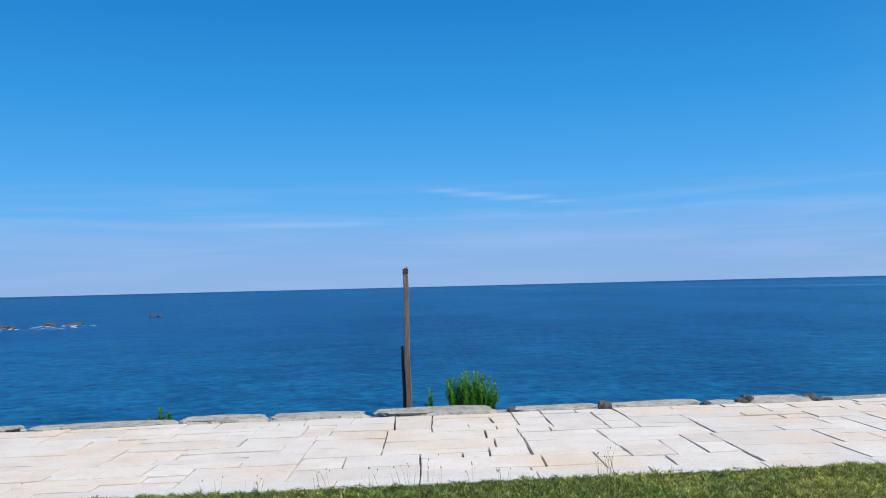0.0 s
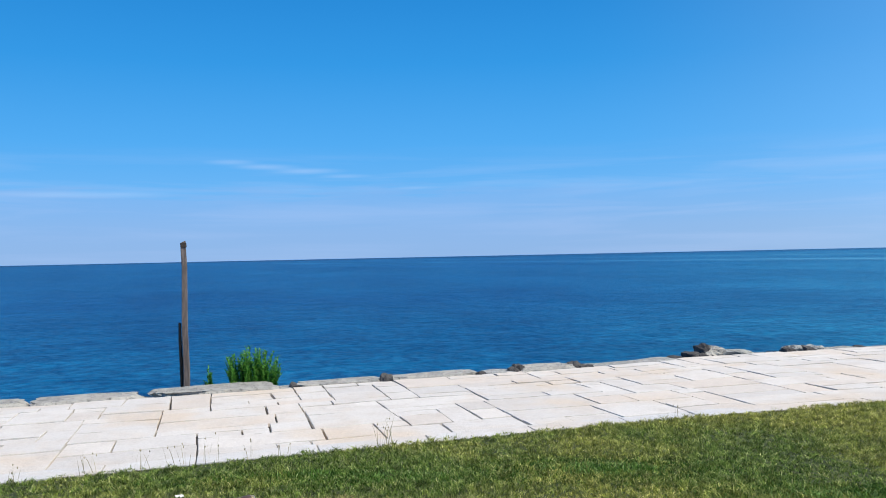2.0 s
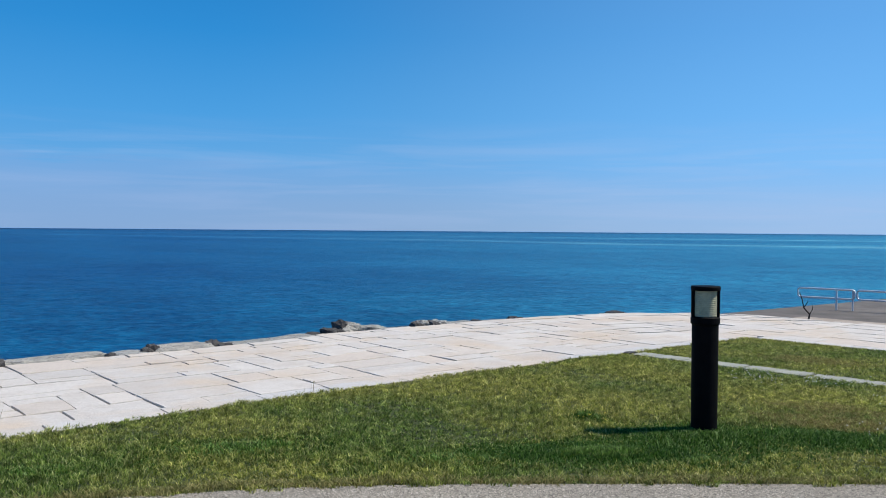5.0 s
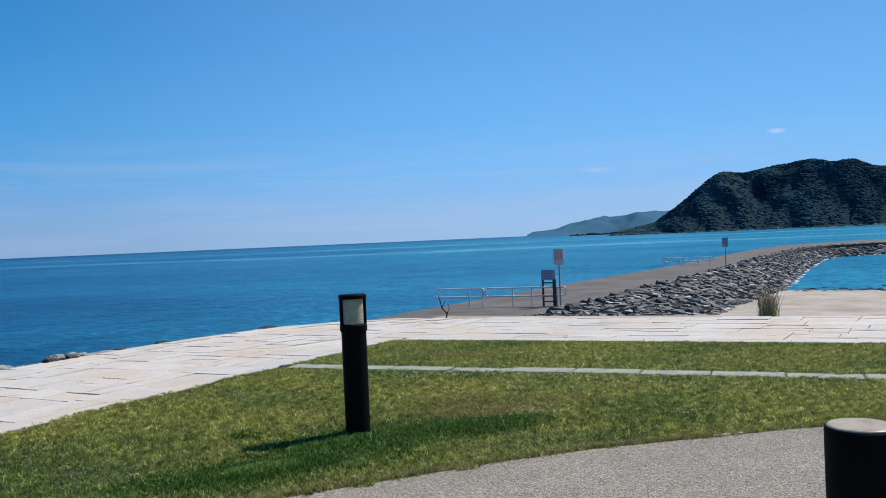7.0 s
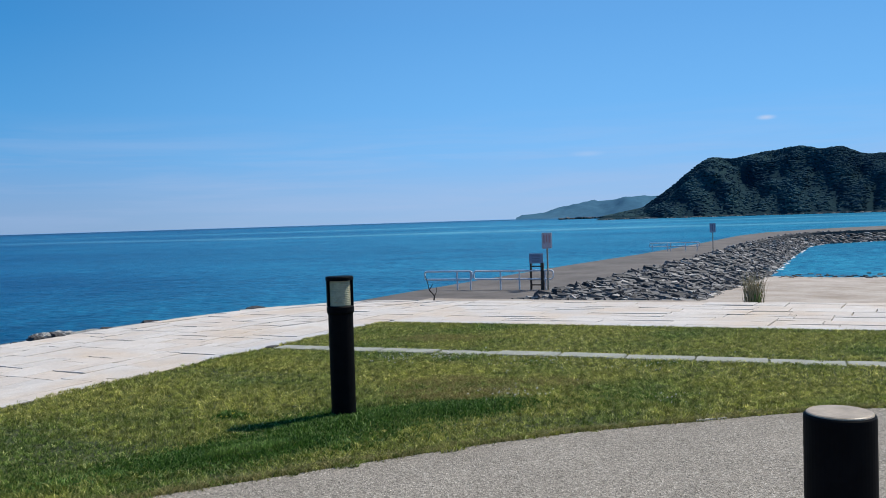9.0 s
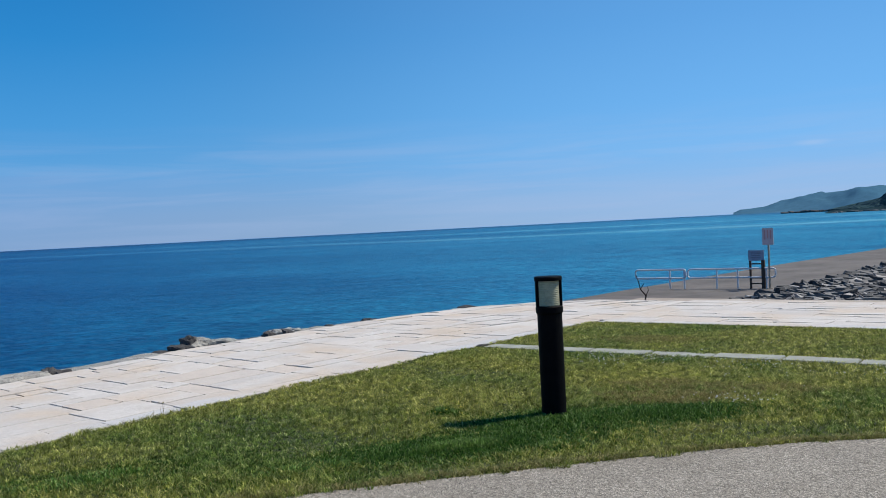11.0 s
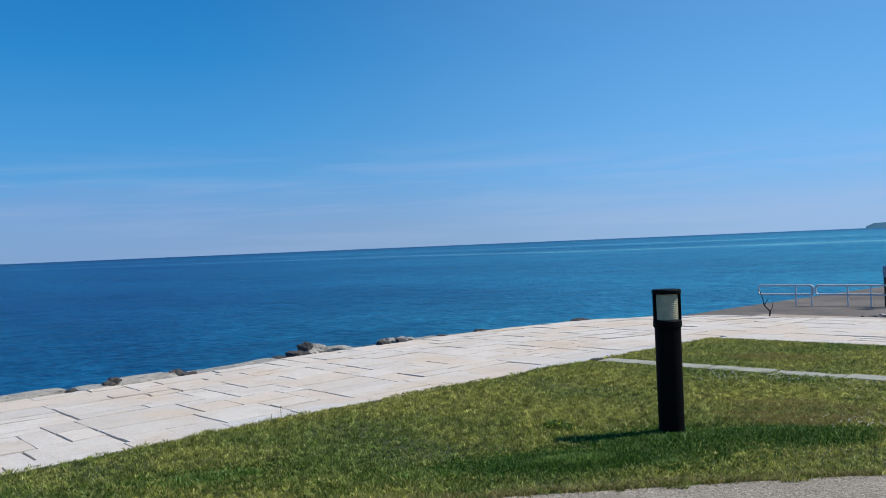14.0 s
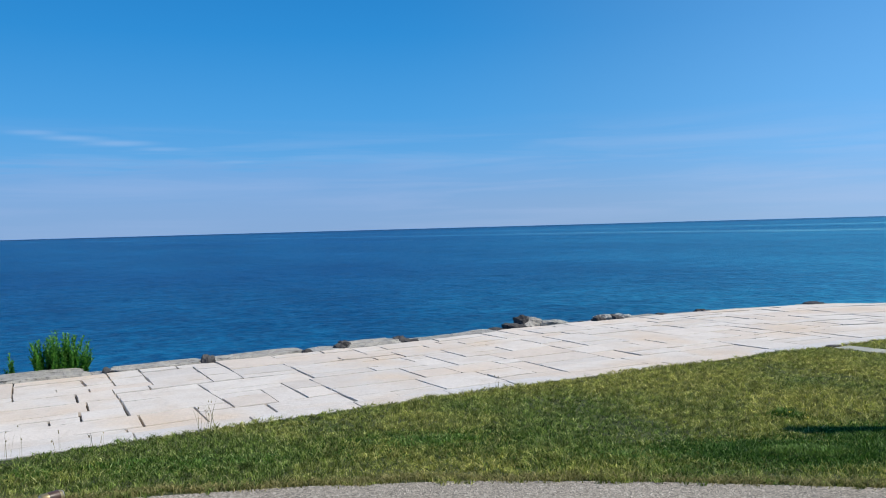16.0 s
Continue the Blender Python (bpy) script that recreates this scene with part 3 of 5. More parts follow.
# ledge of the sea wall outside the walk, under the edge stones
ledge_in = [(x, walk_edge(x)) for x in XS]
ledge_out = [(x, walk_edge(x) + 1.0) for x in XS[::-1]]
ledge = part("sea_wall", prism(ledge_in + [(13.3, 8.0)] + ledge_out, -0.13, -3.6), CONCRETE, None)
tagged(ledge, "rough grey concrete sea wall under edge stones", "sea wall", kind="structure")
leg_ys = np.linspace(7.5, -8, 20)
verge = part("verge", prism([(leg_out(y), y) for y in leg_ys] + [(leg_out(y) + 0.9, y) for y in leg_ys[::-1]], -0.07, -3.6), SAND, None)
tagged(verge, "sandy verge outside the stone walk", "verge", kind="structure")

# sea: one sheet to the horizon
rings = [0, 20, 60, 150, 400, 1000, 2200, 4600]
sv, sf = [(0, 0, SEA)], []
for r in rings[1:]:
    for k in range(64):
        sv.append((r * math.cos(k * math.pi / 32), r * math.sin(k * math.pi / 32), SEA))
for k in range(64):
    sf.append((0, 1 + k, 1 + (k + 1) % 64))
    for i in range(len(rings) - 2):
        a, b = 1 + i * 64, 1 + (i + 1) * 64
        sf.append((a + k, b + k, b + (k + 1) % 64, a + (k + 1) % 64))
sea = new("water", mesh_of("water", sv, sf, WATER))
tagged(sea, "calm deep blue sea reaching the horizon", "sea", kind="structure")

# beach between the walk and the breakwater
nv = 30
bv, bf = [], []
for i in range(nv):
    for j in range(nv):
        u, w = i / (nv - 1), j / (nv - 1)
        x, y = 13.0 + 54 * u, 12.5 - 45 * w
        dz = -2.0 - 1.12 * u ** 0.9 + 0.05 * noise.noise(Vector((x * 0.12, y * 0.12, 2))) - 0.08 * u * w
        bv.append((x, y, dz))
for i in range(nv - 1):
    for j in range(nv - 1):
        a = i * nv + j
        bf.append((a, a + 1, a + nv + 1, a + nv))
beach = new("beach", mesh_of("beach", bv, bf, SAND, True))
tagged(beach, "pale sandy beach sloping to the bay", "beach", kind="structure")

# breakwater: deck bending to the right at its far end
deck_land = [(12.6, 12.3), (30, 12.3), (55, 12.1), (85, 12.7), (104, 12.6), (116, 10.5), (124, 4.0), (134, -6), (152, -40)]
deck_sea = [(12.6, 18.4), (31, 18.75), (50, 18.5), (64, 17.8), (84, 17.8), (112, 18.4), (128, 17.0), (146, 10.0), (166, -4), (192, -40)]
deck = part("breakwater", prism(deck_land + deck_sea[::-1], DECK_Z, -4.2), DECK, None)
tagged(deck, "long grey concrete breakwater deck bending across the bay", "breakwater", kind="structure")


# ---- bollard lamps ----
def bollard_lamp(x, y):
    t = thing("bollard_lamp", "black post lamp with a ribbed pale lens, on the lawn", "bollard", (x, y, 0), 35)
    part("post", lathe([(0, -0.05), (0.083, -0.05), (0.084, 0.695), (0.0855, 0.70), (0.0925, 0.708), (0.0925, 0.745), (0.083, 0.752), (0, 0.752)], 40), BLACK_PAINT, t)
    lens = part("lens", lathe([(0, 0.75)] + [p for i in range(14) for p in ((0.0725, 0.753 + i * 0.0122), (0.074, 0.759 + i * 0.0122))] + [(0.070, 0.924), (0, 0.924)], 36), LENS, t, "ribbed pale plastic lens")
    part("lamp_core", lathe([(0, 0.76), (0.03, 0.76), (0.03, 0.91), (0, 0.91)], 16), PAPER, lens, "white lamp inside the lens")
    for k in range(3):
        a = radians((104, 268, 0)[k])
        b = box(0.022, 0.030, 0.175, (0, 0, 0), 0.003)
        bmesh.ops.transform(b, matrix=Matrix.Translation((0.079 * math.cos(a), 0.079 * math.sin(a), 0.838)) @ Matrix.Rotation(a, 4, "Z"), verts=b.verts[:])
        part("bracket", b, BLACK_PAINT, t)
    part("cap", lathe([(0, 0.922), (0.092, 0.922), (0.094, 0.925), (0.094, 0.943), (0.090, 0.950), (0, 0.953)], 40), BLACK_PAINT, t, "flat black cap")
    return t


lens_m = Nodes("lens_plastic", 0.4, spec=0.2)
lens_m.color(lens_m.ramp(lens_m.noise(30, 3), (0.3, (0.33, 0.32, 0.22)), (0.7, (0.48, 0.46, 0.31))))
LENS = lens_m.mat
bollard_lamp(4.78, 3.405)

t = thing("bollard", "black bollard with a worn grey metal top, beside the path", "bollard", (2.556, 0.202, 0))
part("post", lathe([(0, 0), (0.092, 0), (0.0915, 0.744), (0.0905, 0.750), (0.087, 0.754), (0, 0.754)], 48), BLACK_PAINT, t)
part("cap", lathe([(0, 0.753), (0.085, 0.753), (0.084, 0.757), (0.080, 0.7595), (0, 0.760)], 48), CAP_METAL, t, "worn grey metal cap")

# ---- distant land ----
def hill(name, label, crest, near, depth, step, az0, az1, rows, soil, seed, woods=0, crown=(4, 9), fold=0.0):
    """A ridge seen at azimuths az0..az1 (degrees right of +y), crest(az) in degrees over eye height."""
    t = thing(name, label, "hill", kind="structure")
    cols = int((az1 - az0) / step) + 1
    v, f = [], []

    def place(az, d):
        a = radians(az)
        top = 1.3 + math.tan(radians(crest(az) + 0.02)) * (near + depth * 0.6)
        rise = max(0.0, top - SEA)
        u = d / 0.6
        prof = (1 - (1 - u) ** 1.7) if u < 1 else max(0, 1 - (u - 1) * 1.1)
        r = near + depth * d + 0.05 * near * noise.noise(Vector((az * 0.25, seed, 0))) + fold * near * (noise.noise(Vector((az * 0.55 + d * 3.0, seed, d * 2.5))) + 0.5 * noise.noise(Vector((az * 1.3 - d * 4.0, seed, d * 5))))
        q = Vector((r * math.sin(a) * 0.012, r * math.cos(a) * 0.012, seed))
        z = SEA - 1 + rise * prof + (rise * 0.30 * (noise.noise(q * 0.75) + 0.55 * noise.noise(q * 2.1))) * min(1, u * 2) * (1 if u < 0.75 else max(0.0, (1 - u) * 4))
        return Vector((r * math.sin(a), r * math.cos(a), max(SEA - 1, z)))

    for i in range(cols):
        for j in range(rows):
            v.append(place(az0 + i * step, j / (rows - 1)))
    for i in range(cols - 1):
        for j in range(rows - 1):
            a = i * rows + j
            f.append((a, a + 1, a + rows + 1, a + rows))
    part_mesh("slope", mesh_of("slope", v, f, soil, True), t)
    if woods:
        rng = random.Random(seed)
        ico = bmesh.new()
        bmesh.ops.create_icosphere(ico, subdivisions=1, radius=1)
        iv = np.array([x.co[:] for x in ico.verts])
        it = np.array([[x.index for x in fc.verts] for fc in ico.faces])
        ico.free()
        gen = np.random.default_rng(seed)
        allv, allf, count = [], [], 0
        while count < woods:
            az, d = rng.uniform(az0 + 0.2, az1 - 0.1), rng.random() ** 0.8 * 0.66
            p = place(az, d)
            if p.z < SEA + 3:
                continue
            s = crown[0] + (crown[1] - crown[0]) * rng.random() ** 1.8
            lump = iv * (1 + gen.uniform(-0.22, 0.22, (len(iv), 1))) * s * np.array([rng.uniform(0.8, 1.2), rng.uniform(0.8, 1.2), rng.uniform(0.32, 0.5)])
            allv.append(lump + np.array(p) - np.array([0, 0, s * 0.2]))
            allf.append(it + count * len(iv))
            count += 1
        me = bpy.data.meshes.new("woods")
        me.from_pydata(np.concatenate(allv).tolist(), [], np.concatenate(allf).tolist())
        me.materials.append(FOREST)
        me.shade_smooth()
        part_mesh("woods", me, t, "dense dark green woods with haze painted in as blue", kind="stuff")
    return t


hill_crest = curve([(71.6, -0.3), (72.3, 0.0), (74.87, 0.52), (76.7, 1.78), (78.5, 3.22), (79.2, 3.55), (80.5, 3.42), (82.2, 3.78), (84.5, 3.9), (85.8, 3.40),
                    (86.7, 3.55), (88.4, 3.16), (90.5, 3.15), (95, 2.4), (104, 1.5), (112, -0.3)])
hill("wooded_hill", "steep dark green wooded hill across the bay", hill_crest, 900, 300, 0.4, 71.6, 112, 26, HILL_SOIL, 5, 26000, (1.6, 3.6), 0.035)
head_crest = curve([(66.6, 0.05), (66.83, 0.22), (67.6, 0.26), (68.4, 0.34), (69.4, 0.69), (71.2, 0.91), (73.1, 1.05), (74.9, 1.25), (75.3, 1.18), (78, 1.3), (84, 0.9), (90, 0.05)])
hill("headland", "headland low over the sea, haze painted in as blue", head_crest, 3000, 700, 0.2, 66.5, 90, 16, HEADLAND, 9)

# pale rocks along the foot of the hill
rng = random.Random(41)
shore_v, shore_f = [], []
for k in range(150):
    az = rng.uniform(72.0, 92)
    r = 893 + rng.uniform(-4, 6) + 45 * noise.noise(Vector((az * 0.25, 5, 0)))
    b = rock(rng.uniform(3, 10), rng.uniform(3, 7), rng.uniform(0.9, 2.2), k, 0.4, 1)
    base = len(shore_v)
    b.verts.ensure_lookup_table()
    b.verts.index_update()
    for v in b.verts:
        shore_v.append((v.co.x + r * math.sin(radians(az)), v.co.y + r * math.cos(radians(az)), v.co.z + SEA - 0.8))
    shore_f += [[v.index + base for v in fc.verts] for fc in b.faces]
    b.free()
for k in range(14):
    az = 69.5 + 0.2 * k + rng.uniform(-0.05, 0.05)
    b = rock(rng.uniform(7, 16), rng.uniform(5, 9), rng.uniform(2.5, 5.0), 200 + k, 0.4, 1)
    base = len(shore_v)
    b.verts.ensure_lookup_table()
    b.verts.index_update()
    for v in b.verts:
        shore_v.append((v.co.x + 1500 * math.sin(radians(az)), v.co.y + 1500 * math.cos(radians(az)), v.co.z + SEA - 0.8))
    shore_f += [[v.index + base for v in fc.verts] for fc in b.faces]
    b.free()
ob = new("shore_rocks", mesh_of("shore_rocks", shore_v, shore_f, SHORE))
tagged(ob, "low dark rocks along the foot of the hill", "rocks", kind="stuff")


# ---- edge stones along the sea wall ----
def edge_stone(x0, x1, high, deep, seed, material, label, group, name="edge_stone", back=0.0):
    x = (x0 + x1) / 2
    y = walk_edge(x) + deep / 2 - 0.02 + back
    slope = math.degrees(math.atan2(walk_edge(x1) - walk_edge(x0), x1 - x0))
    low = -0.13
    b = rock(x1 - x0 + 0.05, deep, high - low - (0.03 if x > 4 else 0.01), seed, 0.36 if name == "edge_stone" else 0.5, 5, 0.62 if name == "edge_stone" else 0, 0.45 if name == "edge_stone" else 0.62)
    me = bpy.data.meshes.new(name)
    b.to_mesh(me)
    b.free()
    me.materials.append(material)
    ob = new(name, me)
    ob.matrix_world = pose(x, y, low, 0, 0, slope)
    return tagged(ob, label, "stone", group)


PALE_EDGE = "long weathered grey stone on the sea wall edge"
EDGE_ROW = ((-8.6, -7.2, 0.04, 0.4), (-7.1, -5.6, 0.04, 0.4), (-5.5, -4.15, 0.03, 0.36), (-4.02, -3.78, 0.03, 0.3), (-3.76, -2.78, 0.03, 0.34), (-2.62, -1.86, 0.05, 0.36),
            (-1.73, -0.85, 0.045, 0.36), (-0.67, 0.42, 0.05, 0.42), (0.44, 0.64, 0.01, 0.25), (0.70, 1.57, 0.035, 0.32), (1.64, 2.62, 0.045, 0.30), (2.72, 3.03, 0.025, 0.28),
            (3.15, 3.76, 0.055, 0.34), (3.97, 4.62, 0.03, 0.32), (4.60, 5.22, 0.035, 0.32), (7.25, 7.88, 0.03, 0.30), (8.1, 8.72, 0.0, 0.2), (9.3, 10.3, 0.0, 0.25), (10.4, 11.2, 0.01, 0.25))
for k, (a, b, h, deep_) in enumerate(EDGE_ROW):
    edge_stone(a, b, h + 0.02, deep_, 20 + k, EDGE_STONE, PALE_EDGE, "stones along the sea wall edge")
DARK_LABEL = "small dark broken rock wedged on the sea wall edge"
for a, b, h, k, back in ((0.62, 0.70, 0.045, 51, 0.02), (1.57, 1.65, 0.08, 52, 0.0), (2.62, 2.72, 0.05, 53, 0.0), (3.02, 3.10, 0.05, 54, 0.0), (3.08, 3.16, 0.085, 55, 0.05), (3.76, 3.86, 0.07, 56, 0.02),
                         (3.86, 3.97, 0.045, 57, 0.0), (5.22, 5.42, 0.045, 58, 0.03), (5.44, 5.58, 0.09, 59, 0.05), (5.57, 5.73, 0.07, 60, 0.0), (5.64, 5.80, 0.15, 65, 0.06), (6.62, 6.74, 0.03, 61, 0.05),
                         (6.80, 6.92, 0.08, 62, 0.0), (7.10, 7.22, 0.08, 66, 0.0), (7.88, 8.02, 0.04, 63, 0.0), (8.74, 8.88, 0.04, 64, 0.1), (10.6, 10.85, 0.05, 67, 0.0)):
    edge_stone(a, b, h - 0.015, (b - a) * 1.5, k, DARK_ROCK, DARK_LABEL, "dark rocks on the sea wall", "rock", back)
ROCK_LABEL = "tumbled grey boulder on the sea wall edge"
for a, b, h, k, back in ((5.70, 5.98, 0.12, 71, 0.04), (5.92, 6.40, 0.055, 72, 0.05), (6.90, 7.12, 0.07, 73, 0.02), (7.18, 7.40, 0.065, 74, 0.02)):
    edge_stone(a, b, h, 0.30, k, EDGE_STONE, ROCK_LABEL, "boulders on the sea wall edge", "boulder", back)


# ---- wooden pole on the sea wall ----
t = thing("wooden_pole", "tall weathered square timber pole standing on the sea wall", "pole", (-0.42, 9.32, -0.13))
b = bmesh.new()
levels = [0, 0.3, 0.7, 1.05, 1.35, 1.62]
ring = []
for k, h in enumerate(levels):
    w = 0.033 - 0.007 * h / 1.6
    ox, oy = 0.006 * math.sin(k * 2.1) - 0.004 * h, 0.004 * math.cos(k * 1.3)
    ring.append([b.verts.new((ox + sx * w, oy + sy * w, h + (0.012 * sx if k == 5 else 0))) for sx, sy in ((-1, -0.8), (-0.8, -1), (0.8, -1), (1, -0.8), (1, 0.8), (0.8, 1), (-0.8, 1), (-1, 0.8))])
for lo, hi in zip(ring, ring[1:]):
    for k in range(8):
        b.faces.new((lo[k], lo[(k + 1) % 8], hi[(k + 1) % 8], hi[k]))
b.faces.new(ring[-1])
b.faces.new(ring[0][::-1])
part("post", b, OLD_WOOD, t)
b = tube([(-0.045, 0.03, 0), (-0.05, 0.03, 0.35), (-0.058, 0.03, 0.60), (-0.060, 0.03, 0.78)], [0.016, 0.018, 0.017, 0.012], 8)
part("stake", b, DARK_WOOD, t, "short dark stake tied behind")
part("band", box(0.058, 0.058, 0.05, (-0.006, 0, 1.585), 0.004), DARK_WOOD, t, "dark band near the top")


# ---- plants on the wall ----
def leafy_bush(x, y, z, wide, high, stems, seed, label):
    t = thing("shrub", label, "plant", (x, y, z))
    rng = random.Random(seed)
    lv, lf, spine = [], [], []
    sv_, sf_ = [], []
    for s in range(stems):
        bx, by = rng.uniform(-0.44, 0.44) * wide, rng.uniform(-0.2, 0.2) * wide
        lean_x, lean_y = rng.uniform(-0.14, 0.14) * wide + bx * 0.25, rng.uniform(-0.1, 0.1) * wide
        hh = high * rng.choice((0.6, 0.7, 0.8, 0.9, 1.05)) * rng.uniform(0.9, 1.05) * (1 - 0.3 * (2 * bx / wide) ** 2)
        pts = [Vector((bx + lean_x * u * u, by + lean_y * u, hh * u)) for u in np.linspace(0, 1, 6)]
        k0 = len(sv_)
        for p in pts:
            for a in range(3):
                sv_.append((p.x + 0.003 * math.cos(a * 2.1), p.y + 0.003 * math.sin(a * 2.1), p.z))
        for i in range(5):
            for a in range(3):
                sf_.append((k0 + i * 3 + a, k0 + i * 3 + (a + 1) % 3, k0 + i * 3 + 3 + (a + 1) % 3, k0 + i * 3 + 3 + a))
        n = int(26 + 20 * hh / high)
        for i in range(n):
            u = 0.12 + 0.88 * i / n
            p = pts[min(4, int(u * 5))].lerp(pts[min(5, int(u * 5) + 1)], u * 5 - int(u * 5))
            a = i * 2.4 + rng.uniform(-1.2, 1.2)
            ln = rng.uniform(0.045, 0.085) * (1.1 - 0.5 * u)
            d = Vector((math.cos(a), math.sin(a), rng.uniform(0.6, 1.8))).normalized()
            sd = d.cross(Vector((0, 0, 1))).normalized() * ln * 0.20
            tip = p + d * ln - Vector((0, 0, ln * 0.15))
            mid = p + d * ln * 0.5 + Vector((0, 0, ln * 0.06))
            k1 = len(lv)
            lv += [p, mid + sd, tip, mid - sd, mid + Vector((0, 0, -ln * 0.05))]
            lf += [(k1, k1 + 4, k1 + 1), (k1 + 1, k1 + 4, k1 + 2), (k1, k1 + 3, k1 + 4), (k1 + 4, k1 + 3, k1 + 2)]
    part_mesh("stems", mesh_of("stems", sv_, sf_, LEAF), t)
    part_mesh("leaves", mesh_of("leaves", lv, lf, LEAF), t, "dense narrow bright green leaves", "stuff")


leafy_bush(0.26, 9.22, -0.13, 0.50, 0.47, 120, 5, "bright green leafy shrub growing behind the edge stone")
leafy_bush(-0.20, 9.26, -0.13, 0.09, 0.30, 4, 8, "small green sprig growing behind the edge stone")
leafy_bush(-2.90, 8.82, -0.13, 0.24, 0.22, 9, 12, "low green weed between the edge stones")


def dry_tuft(x, y, z, high, count, spread, seed, label, name="dry_weed", material=None, wide=0.0016, heads=True):
    t = thing(name, label, "plant", (x, y, z))
    rng = np.random.default_rng(seed)
    sp = np.stack([rng.normal(0, spread * 0.35, count), rng.normal(0, spread * 0.35, count), np.zeros(count)], 1)
    hts = high * rng.uniform(0.45, 1.0, count)
    blades("stalks", sp, material or STALK, t, hts, wide, 0.45, seed, curl=0.5)
    if heads:
        hv, hf = [], []
        for p, h in zip(sp[:count // 2], hts):
            k = len(hv)
            c = Vector((p[0], p[1], h * 0.93))
            hv += [c + Vector(d) * 0.004 for d in ((1, 0, 0), (0, 1, 0), (-1, 0, 0), (0, -1, 0), (0, 0, 2.2), (0, 0, -2.2))]
            hf += [(k, k + 1, k + 4), (k + 1, k + 2, k + 4), (k + 2, k + 3, k + 4), (k + 3, k, k + 4), (k + 1, k, k + 5), (k + 2, k + 1, k + 5), (k + 3, k + 2, k + 5), (k, k + 3, k + 5)]
        part_mesh("seed_heads", mesh_of("seed_heads", hv, hf, STALK), t, "", "stuff")


rng = random.Random(77)
for k, (x, h, n) in enumerate(((1.02, 0.26, 14), (-0.30, 0.20, 8), (-0.55, 0.16, 6), (-0.10, 0.22, 8), (0.12, 0.15, 6), (-0.85, 0.18, 7), (-1.25, 0.14, 6), (0.38, 0.14, 5), (-1.55, 0.16, 5), (3.3, 0.12, 6))):
    dry_tuft(x, lawn_edge(x) + rng.uniform(-0.05, 0.03), 0, h, n, 0.10, 100 + k, "thin dry weed stalks at the edge of the lawn")
dry_tuft(13.42, 2.05, -0.07, 0.50, 280, 0.17, 130, "yellowing grass clump on the sandy verge", "grass_clump", STALK, 0.004)
dry_tuft(13.40, 2.02, -0.07, 0.22, 110, 0.15, 131, "green grass growing in the yellow clump", "grass_clump", LUSH, 0.004, False)
t = thing("dry_shrub", "bare dark twisted twig on the walk edge", "plant", (12.50, 7.00, -0.07))
part("stem", tube([(0, 0, 0), (0.01, -0.02, 0.12), (-0.02, 0.06, 0.22), (0.0, 0.10, 0.34), (-0.01, 0.14, 0.46)], [0.016, 0.014, 0.012, 0.009, 0.005], 6), DARK_WOOD, t)
part("twig", tube([(0.01, -0.02, 0.12), (0.02, -0.06, 0.20), (0.02, -0.05, 0.27)], [0.010, 0.007, 0.004], 6), DARK_WOOD, t)
part("twig", tube([(-0.02, 0.06, 0.22), (-0.01, 0.01, 0.30), (0.0, 0.0, 0.33)], [0.008, 0.006, 0.003], 6), DARK_WOOD, t)


# ---- lawn ----
strip_x = curve([(-2.0, 8.28), (0.3, 7.96), (3.0, 7.63), (5.0, 7.33), (5.95, 7.24)])
gen = np.random.default_rng(11)


def lawn_spots(count, x0, x1, y0, y1, ragged=0.05):
    x, y = gen.uniform(x0, x1, count), gen.uniform(y0, y1, count)
    wob = np.array([noise.noise(Vector((a * 5, b * 5, 0))) + 0.6 * noise.noise(Vector((a * 17, b * 17, 3))) for a, b in zip(x, y)]) * ragged
    xs = np.linspace(-3.2, 11, 400)
    up = np.interp(x, xs, [lawn_edge(q) for q in xs])
    dn = np.interp(x, xs, [path_edge(q) for q in xs])
    ys = np.linspace(-8, 6.1, 200)
    right = np.interp(y, ys, [leg_in(q) for q in ys])
    mid = np.interp(y, ys, [strip_x(q) for q in ys])
    keep = (y < up + 0.02 + wob * 1.5) & (y > dn + wob * 2.6) & (x < right + wob) & ((abs(x - mid) > 0.10 + wob * 1.5) | (y > 5.95))
    return np.stack([x[keep], y[keep], np.full(keep.sum(), -0.006)], 1)


near = lawn_spots(1150000, -3.0, 6.9, 0.0, 6.1)
# the mown blades stand thinner where longer grass has taken over
thin = np.zeros(len(near), bool)
for cx, cy, rx, ry, turn in ((4.60, 3.28, 0.75, 0.42, -42), (5.10, 2.92, 0.95, 0.34, -44), (3.85, 3.42, 0.85, 0.34, -36)):
    c, s = math.cos(radians(turn)), math.sin(radians(turn))
    u, w = c * (near[:, 0] - cx) + s * (near[:, 1] - cy), -s * (near[:, 0] - cx) + c * (near[:, 1] - cy)
    thin |= (u / rx) ** 2 + (w / ry) ** 2 < gen.uniform(0.5, 1.1, len(near))
near = near[~thin | (gen.random(len(near)) < 0.18)]
nh = 0.013 + 0.014 * gen.random(len(near))
patch_n = np.array([0.8 * noise.noise(Vector((a * 1.3, b * 1.3, 7))) + 0.7 * noise.noise(Vector((a * 9, b * 9, 5))) + 1.5 * noise.noise(Vector((a * 26, b * 26, 2))) for a, b, _ in near])
nh *= np.clip(1 + 0.9 * patch_n, 0.25, 2.4)
